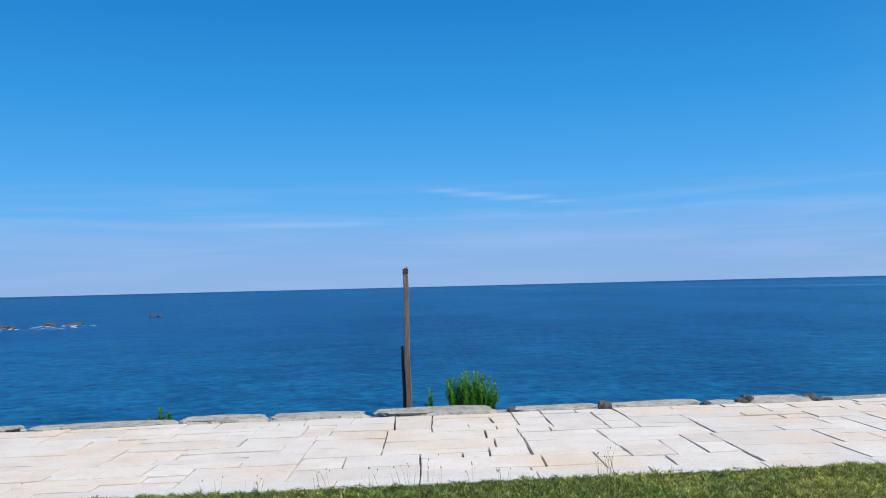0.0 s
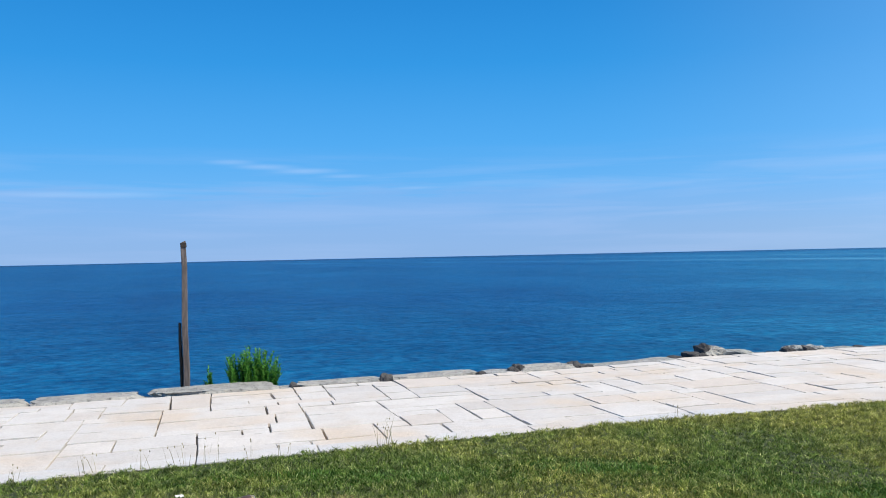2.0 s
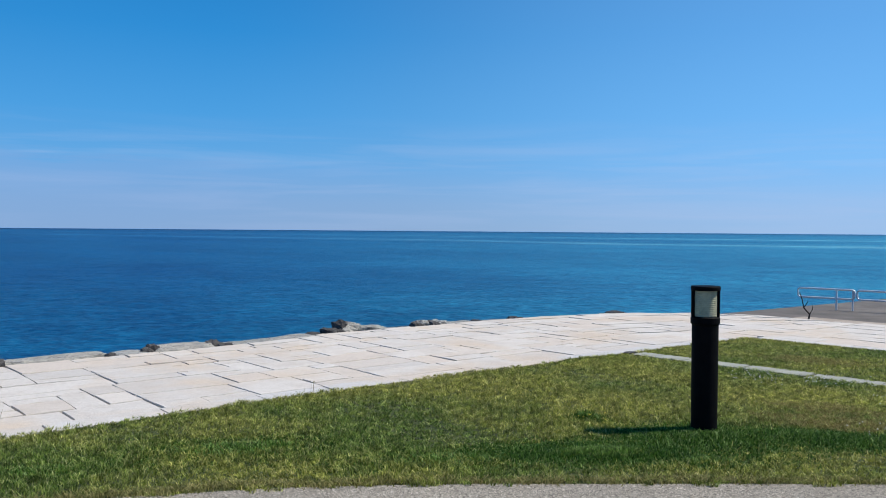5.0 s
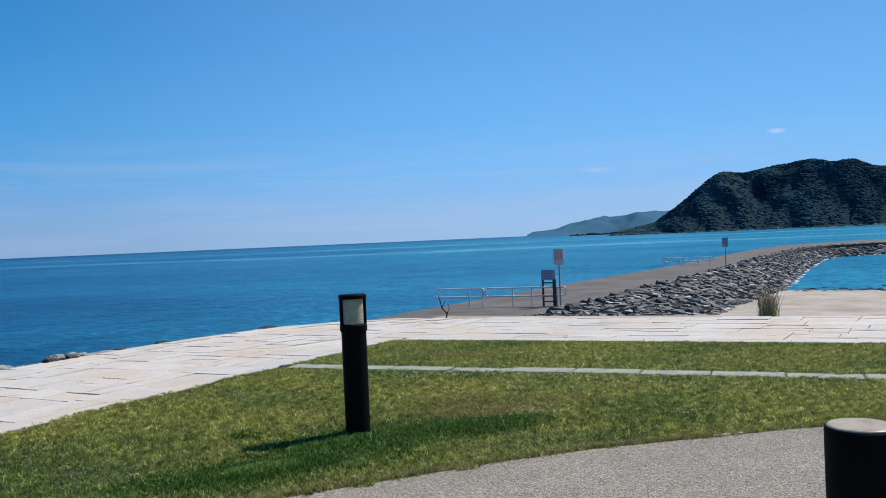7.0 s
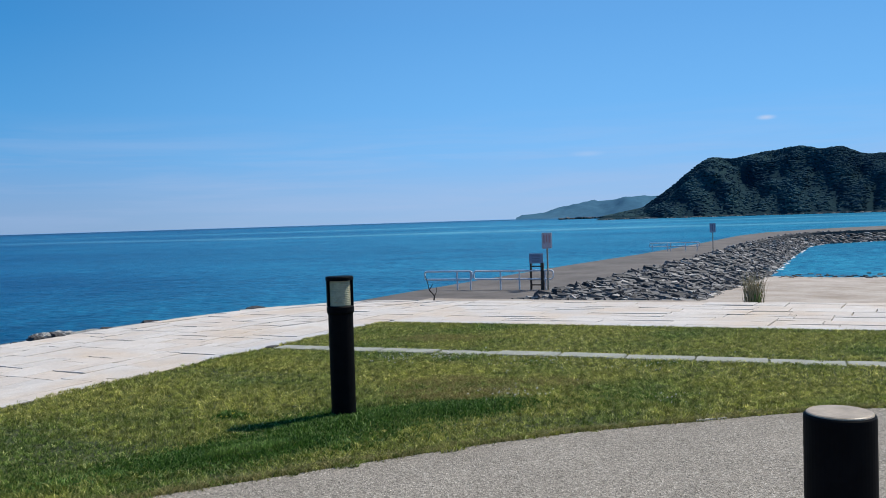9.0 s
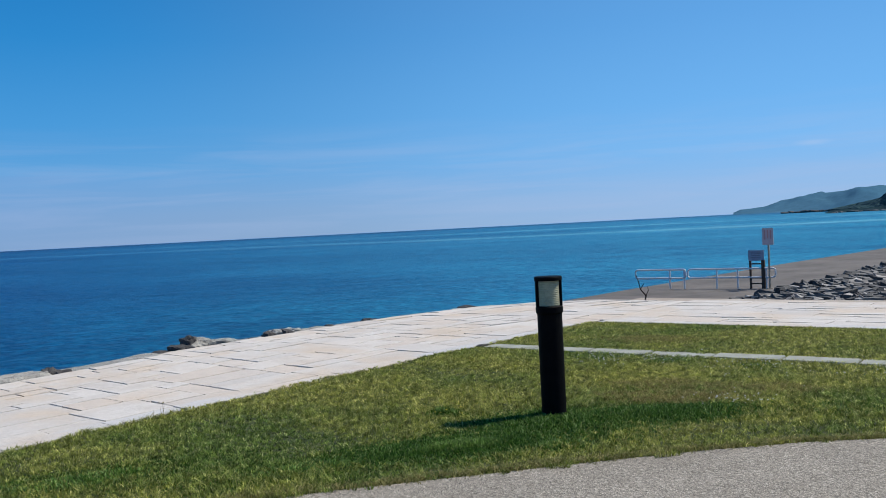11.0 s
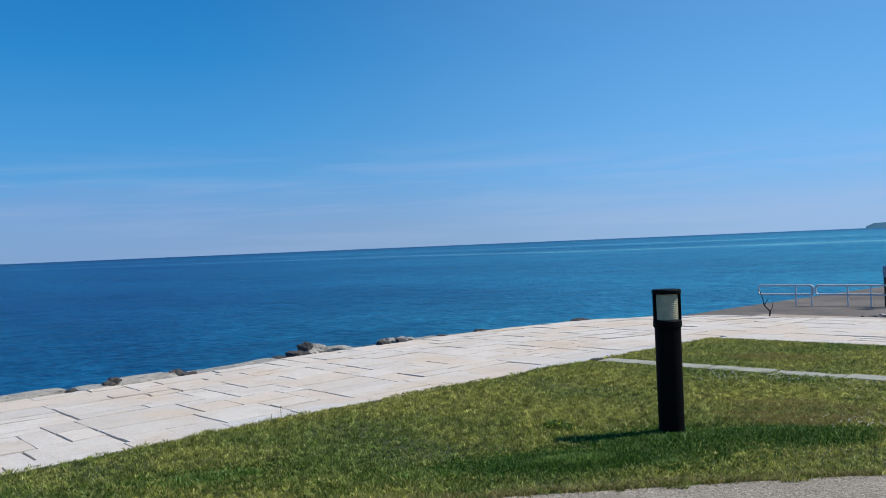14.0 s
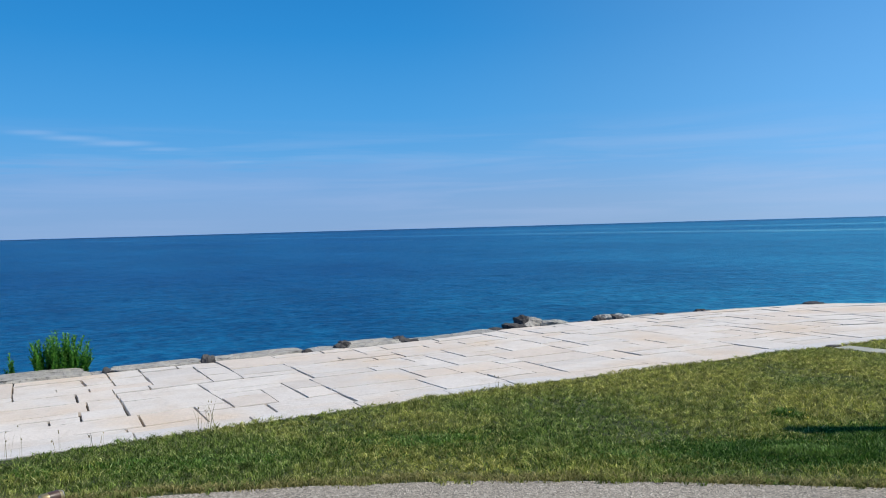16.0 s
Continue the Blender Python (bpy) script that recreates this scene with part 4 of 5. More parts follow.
# tufts: the sward opens between them
tuft_n = np.array([noise.noise(Vector((a * 26, b * 26, 2))) for a, b, _ in near])
open_ = gen.random(len(near)) < np.clip(0.8 + 1.1 * tuft_n, 0.18, 1.0)
near, nh = near[open_], nh[open_]
blades("grass", near, GRASS, lawn, nh, 0.0021, 1.3, 3, "short mown grass, partly dry")
far = lawn_spots(330000, 6.0, 11.0, -3.0, 6.2)
far = far[far[:, 0] > 6.0]
blades("grass", far, GRASS, lawn, 0.014 + 0.016 * gen.random(len(far)), 0.0032, 1.4, 4, "short mown grass, partly dry")


def lush(cx, cy, rx, ry, turn, count, high, seed):
    g2 = np.random.default_rng(seed)
    r, a = np.sqrt(g2.random(count)) * (1 + 0.15 * g2.normal(size=count)), g2.uniform(0, 2 * np.pi, count)
    u, w = rx * r * np.cos(a), ry * r * np.sin(a)
    c, s = math.cos(radians(turn)), math.sin(radians(turn))
    sp = np.stack([cx + c * u - s * w, cy + s * u + c * w, np.full(count, -0.006)], 1)
    ok = np.array([path_edge(q[0]) + 0.05 < q[1] < lawn_edge(q[0]) - 0.1 and math.hypot(q[0] - 4.78, q[1] - 3.405) > 0.085 for q in sp])
    sp, fall = sp[ok], np.clip(1.15 - r[ok], 0.35, 1)
    blades("grass_tuft", sp, LUSH, lawn, high * fall * g2.uniform(0.4, 1.0, len(sp)), 0.0036, 0.8, seed, "longer dark green grass round the lamp")


lush(4.60, 3.28, 0.75, 0.42, -42, 26000, 0.058, 21)
lush(5.10, 2.92, 0.95, 0.34, -44, 26000, 0.054, 28)
lush(3.85, 3.42, 0.85, 0.34, -36, 24000, 0.050, 29)
lush(4.80, 3.41, 0.20, 0.18, 0, 1500, 0.085, 26)
lush(4.42, 4.10, 0.16, 0.10, -40, 1500, 0.09, 27)
lush(2.2, 4.75, 1.0, 0.35, -25, 13000, 0.042, 22)
lush(3.0, 3.85, 0.95, 0.30, -31, 12000, 0.042, 30)
lush(1.0, 4.95, 0.9, 0.22, -16, 7000, 0.040, 32)
lush(4.2, 2.95, 0.7, 0.22, -37, 6000, 0.04, 23)
lush(0.3, 5.2, 1.3, 0.22, -8, 6000, 0.042, 24)
lush(5.9, 1.9, 0.6, 0.3, -55, 4000, 0.04, 25)


for k, (cx, cy, r) in enumerate(((6.82, 4.27, 0.24), (7.10, 3.80, 0.22), (7.20, 3.0, 0.26), (5.70, 2.62, 0.20), (7.45, 1.9, 0.25), (5.95, 1.50, 0.14), (6.6, 4.6, 0.15))):
    lush(cx, cy, r, r * 0.7, -50, 1500, 0.036, 60 + k)

# brown thatch where the lawn has dried out
g4 = np.random.default_rng(44)
for cx, cy, rx, ry, turn, count in ((5.68, 3.05, 0.50, 0.20, -62, 9000), (6.25, 2.6, 0.45, 0.22, -62, 6000), (6.1, 3.3, 0.40, 0.20, -62, 5000), (8.3, 4.6, 0.5, 0.25, -70, 4000)):
    r, a = np.sqrt(g4.random(count)) * (1 + 0.25 * g4.normal(size=count)), g4.uniform(0, 2 * np.pi, count)
    u, w = rx * r * np.cos(a), ry * r * np.sin(a)
    c, s_ = math.cos(radians(turn)), math.sin(radians(turn))
    spots = np.stack([cx + c * u - s_ * w, cy + s_ * u + c * w, np.full(count, -0.004)], 1)
    blades("dry_thatch", spots, THATCH, lawn, 0.014 + 0.016 * g4.random(count), 0.0026, 1.5, int(cx * 100), "brown dried grass in the lawn")


def flowers(cx, cy, spread, count, material, label, seed, size=0.008, name="clover_patch"):
    t = thing(name, label, "flowers", (cx, cy, 0))
    rng = random.Random(seed)
    v, f = [], []
    stem_v, stem_f = [], []
    for _ in range(count):
        px, py, pz = rng.gauss(0, spread), rng.gauss(0, spread * 0.8), rng.uniform(0.028, 0.045)
        k = len(v)
        s = size * rng.uniform(0.6, 1.2)
        for i in range(6):
            a = i * math.pi / 3
            v.append((px + s * math.cos(a), py + s * math.sin(a), pz))
        v += [(px, py, pz + s * 0.8), (px, py, pz - s * 0.5)]
        for i in range(6):
            f += [(k + i, k + (i + 1) % 6, k + 6), (k + (i + 1) % 6, k + i, k + 7)]
        q = len(stem_v)
        stem_v += [(px - 0.001, py, -0.01), (px + 0.001, py, -0.01), (px, py, pz)]
        stem_f.append((q, q + 1, q + 2))
    part_mesh("stems", mesh_of("stems", stem_v, stem_f, LUSH), t, "", "stuff")
    part_mesh("bloom", mesh_of("bloom", v, f, material), t, "", "stuff")


CLOVER = "white clover flowers in the short grass"
for k, (x, y, s, n) in enumerate(((5.67, 2.65, 0.14, 42), (5.80, 2.45, 0.11, 22), (6.82, 4.27, 0.17, 80), (7.12, 3.80, 0.16, 80), (7.20, 3.0, 0.24, 95), (7.45, 1.9, 0.25, 75), (5.95, 1.46, 0.10, 20),
                                  (6.9, 2.3, 0.4, 25), (7.7, 0.8, 0.25, 25), (8.6, 3.4, 0.25, 8))):
    flowers(x, y, s, int(n * 0.65), FLOWER, CLOVER, 200 + k, 0.0068)
flowers(4.42, 4.10, 0.07, 7, YELLOW, "few yellow flowers in longer grass", 230, 0.007, "yellow_flowers")

# dry fringe along the path
g3 = np.random.default_rng(17)
fx = g3.uniform(-2.8, 6.6, 26000)
fy = np.array([path_edge(q) for q in fx]) + g3.normal(0.06, 0.035, len(fx)) + 0.05 * np.array([noise.noise(Vector((q * 2.5, 0, 4))) + 0.7 * noise.noise(Vector((q * 9, 0, 1))) for q in fx])
blades("grass_fringe", np.stack([fx, fy, np.full(len(fx), -0.004)], 1), EDGE_GRASS, lawn, 0.012 + 0.02 * g3.random(len(fx)), 0.0026, 1.6, 31, "dry yellow grass along the path edge")

# concrete edging laid across the lawn
strip = thing("lawn_edging", "flush concrete edging blocks laid across the lawn", "edging", kind="structure")
block = box(0.26, 0.60, 0.14, (0, 0, -0.07), 0.006)
me_block = bpy.data.meshes.new("block")
block.to_mesh(me_block)
block.free()
me_block.materials.append(KERB)
rng = random.Random(5)
for k in range(13):
    y = 5.68 - 0.612 * k
    ob = part_mesh("block", me_block, strip)
    ob.matrix_world = pose(strip_x(y), y, 0.006 + rng.uniform(-0.005, 0.005), 0, 0, 7.5 + rng.uniform(-1.5, 1.5))
b = rock(0.16, 0.10, 0.03, 3, 0.3, 2)
ob = part("edging_end", b, DARK_ROCK, strip, "dark broken end stone")
ob.matrix_world = pose(7.18, 6.02, -0.01)
# pieces of edging that show at the path
for k, (x, y, ln) in enumerate(((5.54, 1.13, 0.22), (6.04, 0.52, 0.20))):
    b = box(ln, 0.05, 0.05, (0, 0, 0), 0.008)
    ob = part("kerb_piece", b, KERB_WHITE, None)
    ob.matrix_world = pose(x, y, -0.018, 0, 0, -48)
    tagged(ob, "short piece of pale edging showing at the path", "edging", "pieces of path edging")

# ---- litter ----
t = thing("drink_can", "gold printed drink can lying at the path edge", "can", (0.075, 4.64, 0.030), 27)
turn_can = Matrix.Rotation(radians(90), 4, "Y") @ Matrix.Scale(0.9, 4)
for name, prof, m, lab in (("body", [(0.026, -0.061), (0.033, -0.054), (0.033, 0.050), (0.028, 0.060)], CAN, ""),
                           ("print_band", [(0.0334, -0.020), (0.0335, -0.019), (0.0335, 0.038), (0.0334, 0.039)], CAN_BROWN, "dark brown printed band"),
                           ("lid", [(0, 0.057), (0.024, 0.057), (0.026, 0.062), (0.0285, 0.062), (0.0285, 0.058)], TIN, "bare metal rim"),
                           ("base", [(0, -0.055), (0.022, -0.059), (0.026, -0.0612), (0.0265, -0.059)], TIN, "bare metal base")):
    b = lathe(prof, 28)
    bmesh.ops.transform(b, matrix=turn_can, verts=b.verts[:])
    part(name, b, m, t, lab, True)
b = bmesh.new()
bmesh.ops.create_grid(b, x_segments=5, y_segments=4, size=0.5)
for v in b.verts:
    v.co = Vector((v.co.x * 0.045, v.co.y * 0.025, 0.012 + 0.008 * noise.noise(v.co * 4)))
ob = part("paper_scrap", b, PAPER, None)
ob.matrix_world = pose(-0.26, 4.90, 0.012, 8, 5, 20)
tagged(ob, "small crumpled white paper scrap on the lawn edge", "litter")
ob.modifiers.new("thick", "SOLIDIFY").thickness = 0.002
b = prism([(0.13 * math.cos(a) * (1 + 0.1 * math.sin(3 * a)), 0.11 * math.sin(a)) for a in np.linspace(0, 2 * math.pi, 25)[:-1]], 0.003, -0.01)
ob = part("paint_mark", b, ORANGE, None)
ob.matrix_world = pose(2.15, 3.24, 0.0)
tagged(ob, "worn orange paint mark on the path", "paint mark", kind="structure")


# ---- breakwater furniture ----
def rail_frame(p0, p1, height, posts, label):
    """A pipe barrier from p0 to p1 with rounded ends; posts as shares of its length."""
    t = thing("guard_rail", label, "railing", (*p0, DECK_Z), group="guard rails on the breakwater")
    d = Vector((p1[0] - p0[0], p1[1] - p0[1], 0))
    ln = d.length
    d.normalize()
    mid, r = height * 0.56, 0.10

    def at(s, h):
        return d * s + Vector((0, 0, h))

    loop = []
    for cx, ch, a0 in ((ln - r, height - r, 90), (ln - r, mid + r, 0), (r, mid + r, -90), (r, height - r, -180)):
        for a in (0, 30, 60, 90):
            q = radians(a0 - a)
            loop.append(at(cx + r * math.cos(q), ch + r * math.sin(q)))
    loop.append(loop[0])
    part("rail", tube(loop, 0.038, 8), STEEL, t)
    for s in posts:
        part("post", tube([at(s * ln, 0), at(s * ln, height - 0.01)], 0.036, 8), STEEL, t)
    return t


rail_frame((32.40, 18.52), (32.77, 16.40), 0.80, (0.69, 0.97), "short galvanised pipe barrier across the breakwater entrance")
rail_frame((32.785, 16.31), (33.37, 12.92), 0.80, (0.34, 0.58, 0.90), "longer galvanised pipe barrier across the breakwater entrance")
rail_frame((69.0, 18.3), (69.9, 14.5), 0.66, (0.05, 0.36, 0.42, 0.72, 0.95), "galvanised pipe barrier further along the breakwater")


def bars(parent, w, h, rows, ink, z, face, seed, upright=False):
    rng = random.Random(seed)
    for k in range(rows):
        if upright:
            ln = h * rng.uniform(0.55, 0.85)
            b = box(0.004, w / rows * 0.5, ln, (face, -w / 2 + w * (k + 0.5) / rows, z + (h * 0.9 - ln) / 2))
        else:
            ln = w * rng.uniform(0.5, 0.85)
            b = box(0.004, ln, h / rows * 0.42, (face, 0, z - h / 2 + h * (k + 0.5) / rows))
        part("writing_bar", b, ink, parent)


t = thing("notice_board", "pale notice board on dark posts with cross bars", "notice board", (33.27, 13.62, DECK_Z), 8)
part("post", box(0.09, 0.075, 1.12, (0, 0.24, 0.56), 0.006), BROWN_POST, t)
part("post", box(0.13, 0.13, 1.12, (0, -0.25, 0.56), 0.006), BROWN_POST, t)
part("cross_bar", box(0.05, 0.42, 0.05, (0, 0, 0.20), 0.005), BROWN_POST, t)
part("cross_bar", box(0.05, 0.42, 0.05, (0, 0, 0.42), 0.005), BROWN_POST, t)
part("cross_bar", box(0.05, 0.42, 0.05, (0, 0, 0.98), 0.005), BROWN_POST, t)
board = part("board", box(0.04, 0.60, 0.42, (-0.03, 0, 1.31), 0.004), BOARD, t, "pale blue-grey panel")
bars(board, 0.54, 0.34, 5, INK_DARK, 1.31, -0.052, 3)


def pole_sign(x, y, turn, high, w, h, mat, ink, label, seed):
    t = thing("sign_post", label, "sign", (x, y, DECK_Z), turn)
    part("pole", tube([(0, 0, 0), (0, 0, high)], 0.038, 10), CAP_METAL, t)
    part("base_plate", lathe([(0, 0), (0.11, 0), (0.11, 0.02), (0, 0.02)], 20), CAP_METAL, t)
    board = part("board", box(0.03, w, h, (-0.055, 0, high - h / 2 + 0.04), 0.004), mat, t)
    bars(board, w * 0.8, h * 0.85, 3, ink, high - h / 2 + 0.04, -0.072, seed, True)
    for k in (0.25, 0.75):
        part("clamp", box(0.05, 0.10, 0.03, (-0.025, 0, high - h * k)), CAP_METAL, t)


pole_sign(33.30, 13.13, 8, 2.34, 0.42, 0.66, BOARD_PINK, INK_RED, "tall post with a faded pink warning board and red writing", 4)
pole_sign(69.8, 13.45, 8, 2.12, 0.46, 0.74, BOARD_BLUE, INK_DARK, "tall post with a faded blue board on the breakwater", 6)

# ---- reef and sea details ----
rng = random.Random(19)
for k in range(24):
    x, y = (-63 + rng.gauss(0, 6), 119 + rng.uniform(-7, 7)) if k < 22 else (-51 + (k - 22) * 1.4, 149)
    sx = rng.uniform(0.8, 3.2) if k < 22 else 1.1
    b = rock(sx, sx * 0.7, rng.uniform(0.55, 0.85) if k < 22 else 0.7, 300 + k, 0.6, 3, 0, 0.95)
    me = bpy.data.meshes.new("reef_rock")
    b.to_mesh(me)
    b.free()
    me.materials.append(DARK_ROCK)
    ob = new("reef_rock", me)
    ob.matrix_world = pose(x, y, SEA - 0.40, 0, 0, rng.uniform(0, 180))
    tagged(ob, "low wet rock breaking the sea surface", "rock", "rocks of the reef")


def foam(name, label, spots, seed):
    rng = random.Random(seed)
    v, f = [], []
    for x, y, s in spots:
        k = len(v)
        a0 = rng.uniform(0, 3)
        ring = [(x + s * rng.uniform(0.6, 1.3) * math.cos(a0 + i * math.pi / 4), y + s * 0.6 * rng.uniform(0.6, 1.3) * math.sin(a0 + i * math.pi / 4), SEA + 0.015) for i in range(8)]
        v += ring + [(x, y, SEA + 0.015 + s * 0.12)]
        f += [(k + i, k + (i + 1) % 8, k + 8) for i in range(8)]
    ob = new(name, mesh_of(name, v, f, FOAM))
    tagged(ob, label, "foam", kind="stuff")


foam("foam", "white foam round the reef rocks", [(-60 + rng.uniform(-9, 12), 113 + rng.uniform(-5, 6), rng.uniform(0.08, 0.35)) for _ in range(130)], 1)

# ---- stone slope of the breakwater ----
land = [Vector((x, y, 0)) for x, y in deck_land]
seg = [(b - a).length for a, b in zip(land, land[1:])]
slope_wide = curve([(0, 7.6), (24, 7.2), (32, 5.4), (47, 4.7), (66, 4.0), (88, 3.4), (98, 2.3), (200, 2.0)])


def on_slope(s, v):
    """The point s metres along the deck's edge, v (0 to 1) down the slope."""
    q = s
    for a, b, ln in zip(land, land[1:], seg):
        if q <= ln or b is land[-1]:
            break
        q -= ln
    d = (b - a).normalized()
    p = a + d * q
    nrm = Vector((d.y, -d.x, 0))
    w = slope_wide(s)
    return p + nrm * (v * w) + Vector((0, 0, DECK_Z + 0.02 - 1.55 * v)), d, nrm


SL = sum(seg)
v, f = [], []
NS = 120
for i in range(NS):
    for j in range(6):
        v.append(on_slope(SL * i / (NS - 1), j / 5)[0] - Vector((0, 0, 0.10)))
for i in range(NS - 1):
    for j in range(5):
        f.append((i * 6 + j, i * 6 + j + 1, (i + 1) * 6 + j + 1, (i + 1) * 6 + j))
slope = new("breakwater_slope", mesh_of("breakwater_slope", v, f, DARK_ROCK))
tagged(slope, "sloping stone revetment of dark grey pitched stones", "revetment", kind="structure")


def stone_verts(rng):
    base = []
    for x, y in ((-1, -1), (1, -1), (1, 1), (-1, 1)):
        base.append((x * rng.uniform(0.7, 1.05) * 0.5, y * rng.uniform(0.65, 1.05) * 0.5))
    lo = [(x * 1.08, y * 1.08, -0.2) for x, y in base]
    hi = [(x * 0.86, y * 0.82, rng.uniform(0.05, 0.17)) for x, y in base]
    return lo + hi


STONE_FACES = [(4, 5, 6, 7), (0, 1, 5, 4), (1, 2, 6, 5), (2, 3, 7, 6), (3, 0, 4, 7)]
rng = random.Random(8)
variants = [mesh_of("stone", stone_verts(rng), STONE_FACES, SLOPE_STONE) for _ in range(12)]
count = 0
rest_v, rest_f = [], []
s = 12.0
while s < SL - 1:
    w = slope_wide(s)
    across = 0.05
    while across < w - 0.2:
        p, d, nrm = on_slope(s + rng.uniform(-0.3, 0.3), (across + rng.uniform(-0.08, 0.08)) / w)
        tilt = math.atan2(1.55, w)
        down = (nrm * math.cos(tilt) - Vector((0, 0, math.sin(tilt)))).normalized()
        up = d.cross(down) * -1
        if up.z < 0:
            up = -up
        m = Matrix((d, -down, up)).transposed().to_4x4()
        m = Matrix.Translation(p) @ m @ Matrix.Rotation(radians(-32 + rng.gauss(0, 16)), 4, "Z") @ Matrix.Rotation(radians(rng.gauss(4, 7)), 4, "X") @ Matrix.Diagonal((rng.uniform(0.45, 1.0), rng.uniform(0.15, 0.28), rng.uniform(0.8, 1.4), 1))
        if 17 < s < 30 and count < 300:
            ob = new("stone", variants[rng.randrange(12)])
            ob.parent = slope
            ob.matrix_world = m
            count += 1
        else:
            k = len(rest_v)
            rest_v += [m @ Vector(q) for q in stone_verts(rng)]
            rest_f += [tuple(i + k for i in fc) for fc in STONE_FACES]
        across += 0.25
    s += 0.52
part_mesh("far_stones", mesh_of("far_stones", rest_v, rest_f, SLOPE_FAR), slope, "", "stuff")
# kerb wall on the bend; dark rock colour stands for its shaded face
wall_in, wall_out = [], []
for q in np.linspace(70, 150, 40):
    p, d, nrm = on_slope(q, 0)
    wall_in.append((p.x - nrm.x * 0.1, p.y - nrm.y * 0.1))
    wall_out.append((p.x + nrm.x * 0.45, p.y + nrm.y * 0.45))
tagged(part("parapet", prism(wall_in + wall_out[::-1], DECK_Z + 0.12, -2.6), DARK_ROCK, None), "weathered kerb wall along the breakwater bend, shade painted dark", "kerb", kind="structure")
foam("foam", "thin white foam along the breakwater foot", [(*(on_slope(s_, 0.92 + rng.uniform(-0.05, 0.07))[0].xy), rng.uniform(0.08, 0.36)) for s_ in np.linspace(50, 125, 85)], 2)
wrack_v, wrack_f = [], []
rng = random.Random(33)
for k in range(420):
    y = 7.2 - 30 * rng.random()
    b = rock(rng.uniform(0.08, 0.4), rng.uniform(0.08, 0.4), rng.uniform(0.03, 0.12), 500 + k, 0.5, 1)
    b.verts.index_update()
    off = Vector((60.0 + 0.9 * noise.noise(Vector((y * 0.2, 0, 0))) + rng.gauss(-0.6, 1.2), y, -3.05))
    base = len(wrack_v)
    wrack_v += [v.co + off for v in b.verts]
    wrack_f += [[v.index + base for v in fc.verts] for fc in b.faces]
    b.free()
ob = new("wrack", mesh_of("wrack", wrack_v, wrack_f, DRIFT))
tagged(ob, "dark wrack and driftwood on the wet sand", "wrack", kind="stuff")


# ---- slabs of the promenade ----
def slab_mesh(corners, rng, thick=0.045, chip=0.006, material=None):
    """A stone slab over four corners (in plan, about its centre), with uneven worn edges."""
    ring = [Vector(q) for q in corners]
    m = len(ring)
    top = [(p.x * 0.991, p.y * 0.991, rng.uniform(-0.003, 0.002)) for p in ring]
    mid = [(p.x, p.y, -chip) for p in ring]
    low = [(p.x, p.y, -thick) for p in ring]
    faces = [tuple(range(m))]
    for k in range(m):
        j = (k + 1) % m
        faces += [(k, m + k, m + j, j), (m + k, 2 * m + k, 2 * m + j, m + j)]
    return mesh_of("slab", top + mid + low, faces, material or SLAB)


def ashlar(rows, length, rng, cell=0.06, lmin=0.45, lmax=1.15, tall=(1, 3, 1, 0)):
    """Blocks (row, rows high, start, end) of random broken courses."""
    n = int(length / cell)
    used = np.zeros((rows, n), bool)
    out = []
    for r in range(rows):
        i = 0
        while i < n:
            if used[r, i]:
                i += 1
                continue
            run = 1
            while i + run < n and not used[r, i + run]:
                run += 1
            ln = int(rng.uniform(lmin, lmax) / cell)
            if run - ln < lmin / cell:
                ln = run if run < lmax * 1.25 / cell else run // 2
            ln = max(1, min(ln, run))
            h = rng.choices((1, 2, 3, 4), tall)[0]
            h = min(h, rows - r)
            while h > 1 and used[r:r + h, i:i + ln].any():
                h -= 1
            used[r:r + h, i:i + ln] = True
            out.append((r, h, i * cell, (i + ln) * cell))
            i += ln
    return out


slab_total = 0
far_slabs = ([], [])


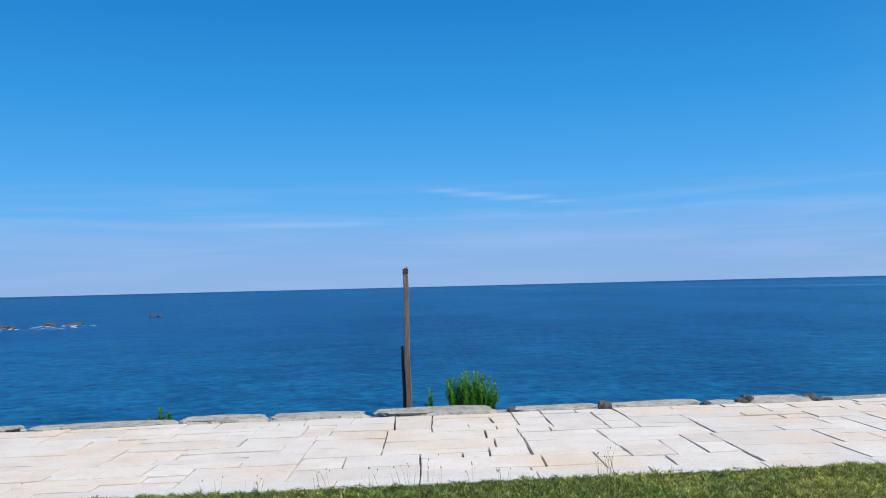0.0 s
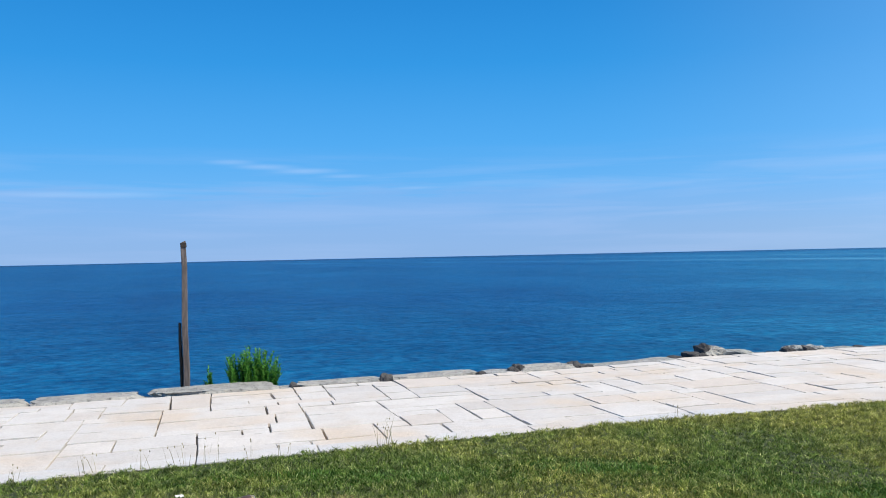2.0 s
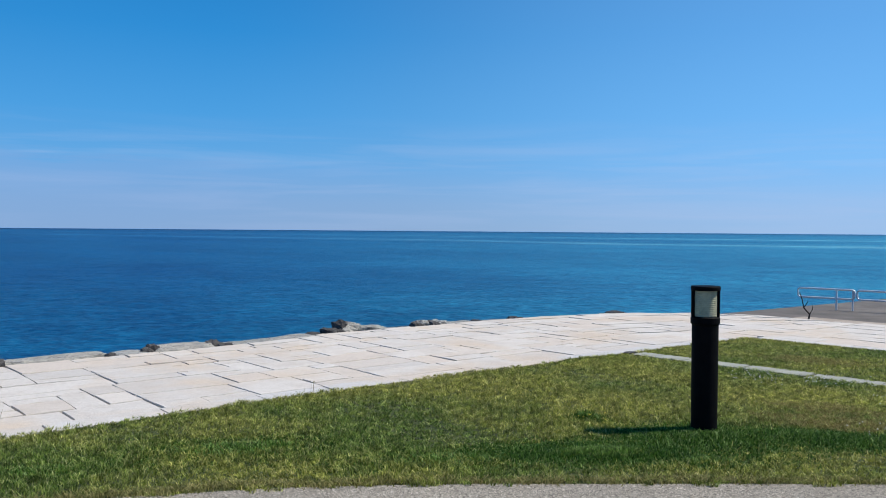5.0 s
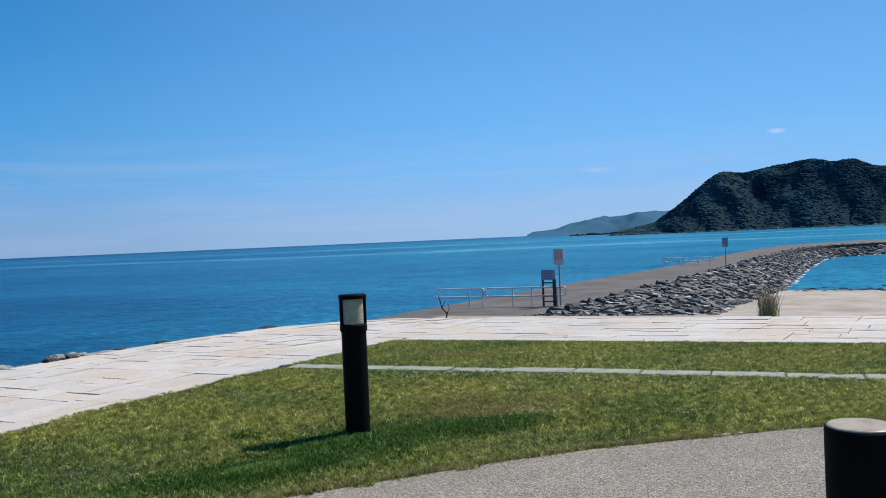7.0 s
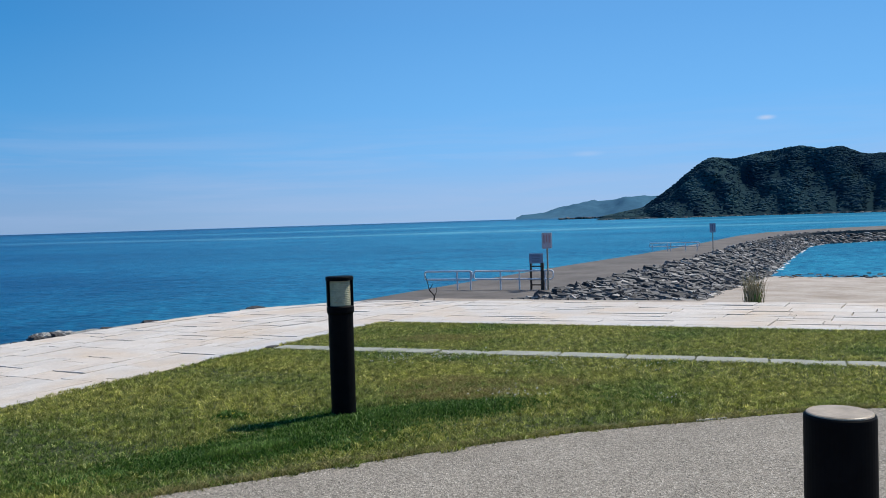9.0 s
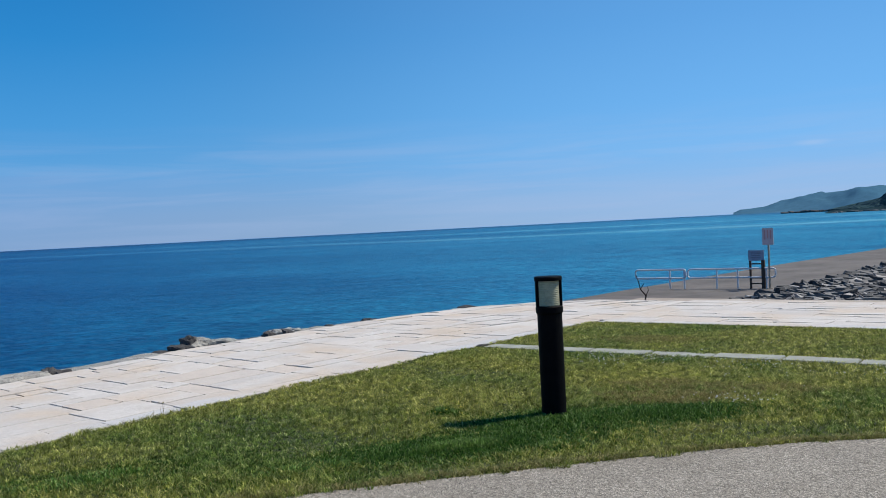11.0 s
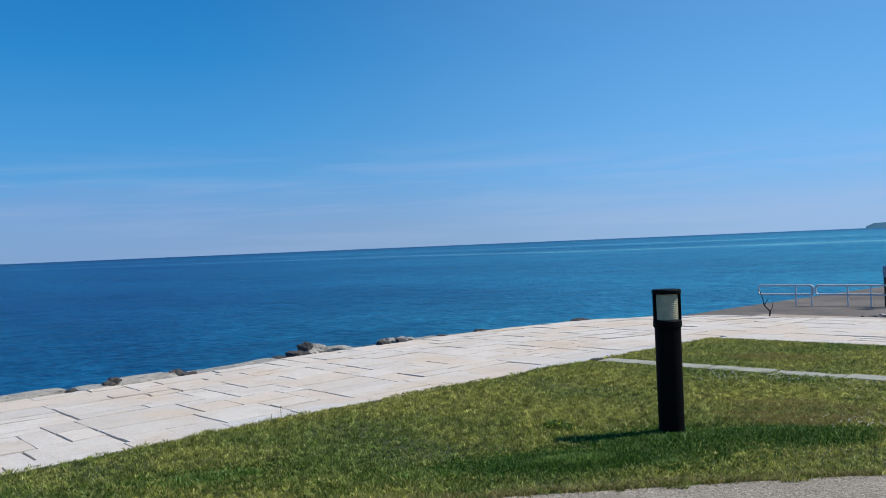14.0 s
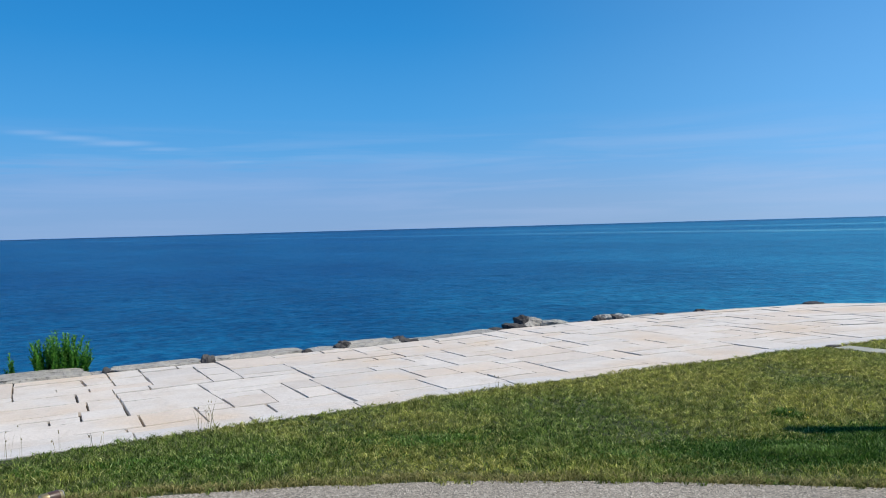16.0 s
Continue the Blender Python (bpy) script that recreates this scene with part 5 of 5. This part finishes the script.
def lay(blocks, rows, to_plan, rng):
    global slab_total
    for r, h, a, b in blocks:
        ends = [0.001 + (0.009 if rng.random() < 0.45 else 0.0015) * rng.random() for _ in range(2)]
        sides = [0.0012 + (0.0055 if rng.random() < 0.4 else 0.0008) * rng.random() for _ in range(2)]
        v0, v1 = r / rows, (r + h) / rows
        us = [0, 0.25, 0.5, 0.75]
        loop = [(a + (b - a) * u, v0) for u in us] + [(b, v0 + (v1 - v0) * u) for u in (0, 0.5)] + [(b + (a - b) * u, v1) for u in us] + [(a, v1 + (v0 - v1) * u) for u in (0, 0.5)]
        far_c = [Vector(to_plan(*q)) for q in ((a, v0), (b, v0), (b, v1), (a, v1))]
        quad = []
        for q_a, q_v in loop:
            u, w = (q_a - a) / (b - a), (q_v - v0) / (v1 - v0)
            quad.append((far_c[0] * (1 - u) + far_c[1] * u) * (1 - w) + (far_c[3] * (1 - u) + far_c[2] * u) * w)
        c = sum(quad, Vector((0, 0))) / len(quad)
        ax = (quad[4] - quad[0]).normalized()
        ay = Vector((-ax.y, ax.x))
        if (quad[4] - quad[0]).length < 0.1 or (quad[6] - quad[4]).length < 0.06:
            continue
        pts = []
        for (q_a, q_v), q in zip(loop, quad):
            e = q - c
            dx, dy = e.dot(ax), e.dot(ay)
            if q_a in (a, b):
                dx -= math.copysign(ends[q_a == b] + rng.uniform(0, 0.006), dx)
            if q_v in (v0, v1):
                dy -= math.copysign(sides[q_v == v1] + rng.uniform(0, 0.006), dy)
            pts.append(tuple(ax * dx + ay * dy))
        area = sum(p[0] * q[1] - q[0] * p[1] for p, q in zip(pts, pts[1:] + pts[:1]))
        if area < 0:
            pts = pts[::-1]
        me = slab_mesh(pts, rng)
        m = pose(c.x, c.y, rng.uniform(-0.006, 0.003), rng.gauss(0, 0.25), rng.gauss(0, 0.25), 0)
        if slab_total < 600:
            ob = new("slab", me)
            ob.parent = walk_bed
            ob.matrix_world = m
            slab_total += 1
        else:
            k = len(far_slabs[0])
            far_slabs[0].extend(m @ v.co for v in me.vertices)
            far_slabs[1].extend(tuple(i + k for i in p.vertices) for p in me.polygons)
            bpy.data.meshes.remove(me)


KW = 0.24
rng = random.Random(2)
leg1_len = 12.3 + 6.2


def waver(x, v):
    """The courses wander a little, and the joints lean."""
    return 0.05 * noise.noise(Vector((x * 2.6, v * 1.5, 3.3))) - 0.07 * v, 0.05 * noise.noise(Vector((x * 1.1, v * 6.0, 8.1)))


def leg1(a, v):
    x = -6.2 + a
    lo = lawn_edge(x) + (KW if x < 9.2 else 0.02)
    hi = walk_edge(min(x, 12.36)) - 0.01
    dx, dy = waver(x, v)
    return (x + dx, lo + (hi - lo) * v + (dy if 0 < v < 1 else 0))


def leg2(a, v):
    y = 6.11 - a
    lo, hi = leg_in(y) + KW, leg_out(y) - 0.01
    dx, dy = (q * min(1.0, 2 * a) for q in waver(y + 40, v))
    return (lo + (hi - lo) * v + (dy if 0 < v < 1 else 0), y + dx)


lay(ashlar(14, leg1_len, rng, lmin=0.24, lmax=0.95, tall=(6, 7, 1, 0)), 14, leg1, rng)
lay(ashlar(14, 9.0, rng, lmin=0.4, lmax=1.2, tall=(4, 6, 1, 0)), 14, leg2, rng)
if far_slabs[0]:
    part_mesh("far_slabs", mesh_of("far_slabs", far_slabs[0], far_slabs[1], SLAB_FAR), walk_bed, "", "stuff")
# white border stones next to the lawn
kerb = thing("border", "white granite border stones between walk and lawn", "kerb", kind="structure")
x = -6.2
while x < 9.1:
    ln = rng.uniform(0.55, 1.1)
    x1 = min(x + ln, 9.2)
    quad = [(x + 0.004, lawn_edge(x) + 0.005), (x1 - 0.004, lawn_edge(x1) + 0.005), (x1 - 0.004, lawn_edge(x1) + KW - 0.006), (x + 0.004, lawn_edge(x) + KW - 0.006)]
    c = sum((Vector(q) for q in quad), Vector((0, 0))) / 4
    ob = new("border_stone", slab_mesh([tuple(Vector(q) - c) for q in quad], rng, material=KERB_WHITE))
    ob.parent = kerb
    ob.matrix_world = pose(c.x, c.y, 0.004 + rng.uniform(-0.003, 0.003))
    x = x1
y = 6.0
while y > -4:
    y1 = y - rng.uniform(0.55, 1.1)
    quad = [(leg_in(y) + 0.005, y - 0.004), (leg_in(y1) + 0.005, y1 + 0.004), (leg_in(y1) + KW - 0.006, y1 + 0.004), (leg_in(y) + KW - 0.006, y - 0.004)]
    c = sum((Vector(q) for q in quad), Vector((0, 0))) / 4
    ob = new("border_stone", slab_mesh([tuple(Vector(q) - c) for q in quad], rng, material=KERB_WHITE))
    ob.parent = kerb
    ob.matrix_world = pose(c.x, c.y, 0.004 + rng.uniform(-0.003, 0.003))
    y = y1
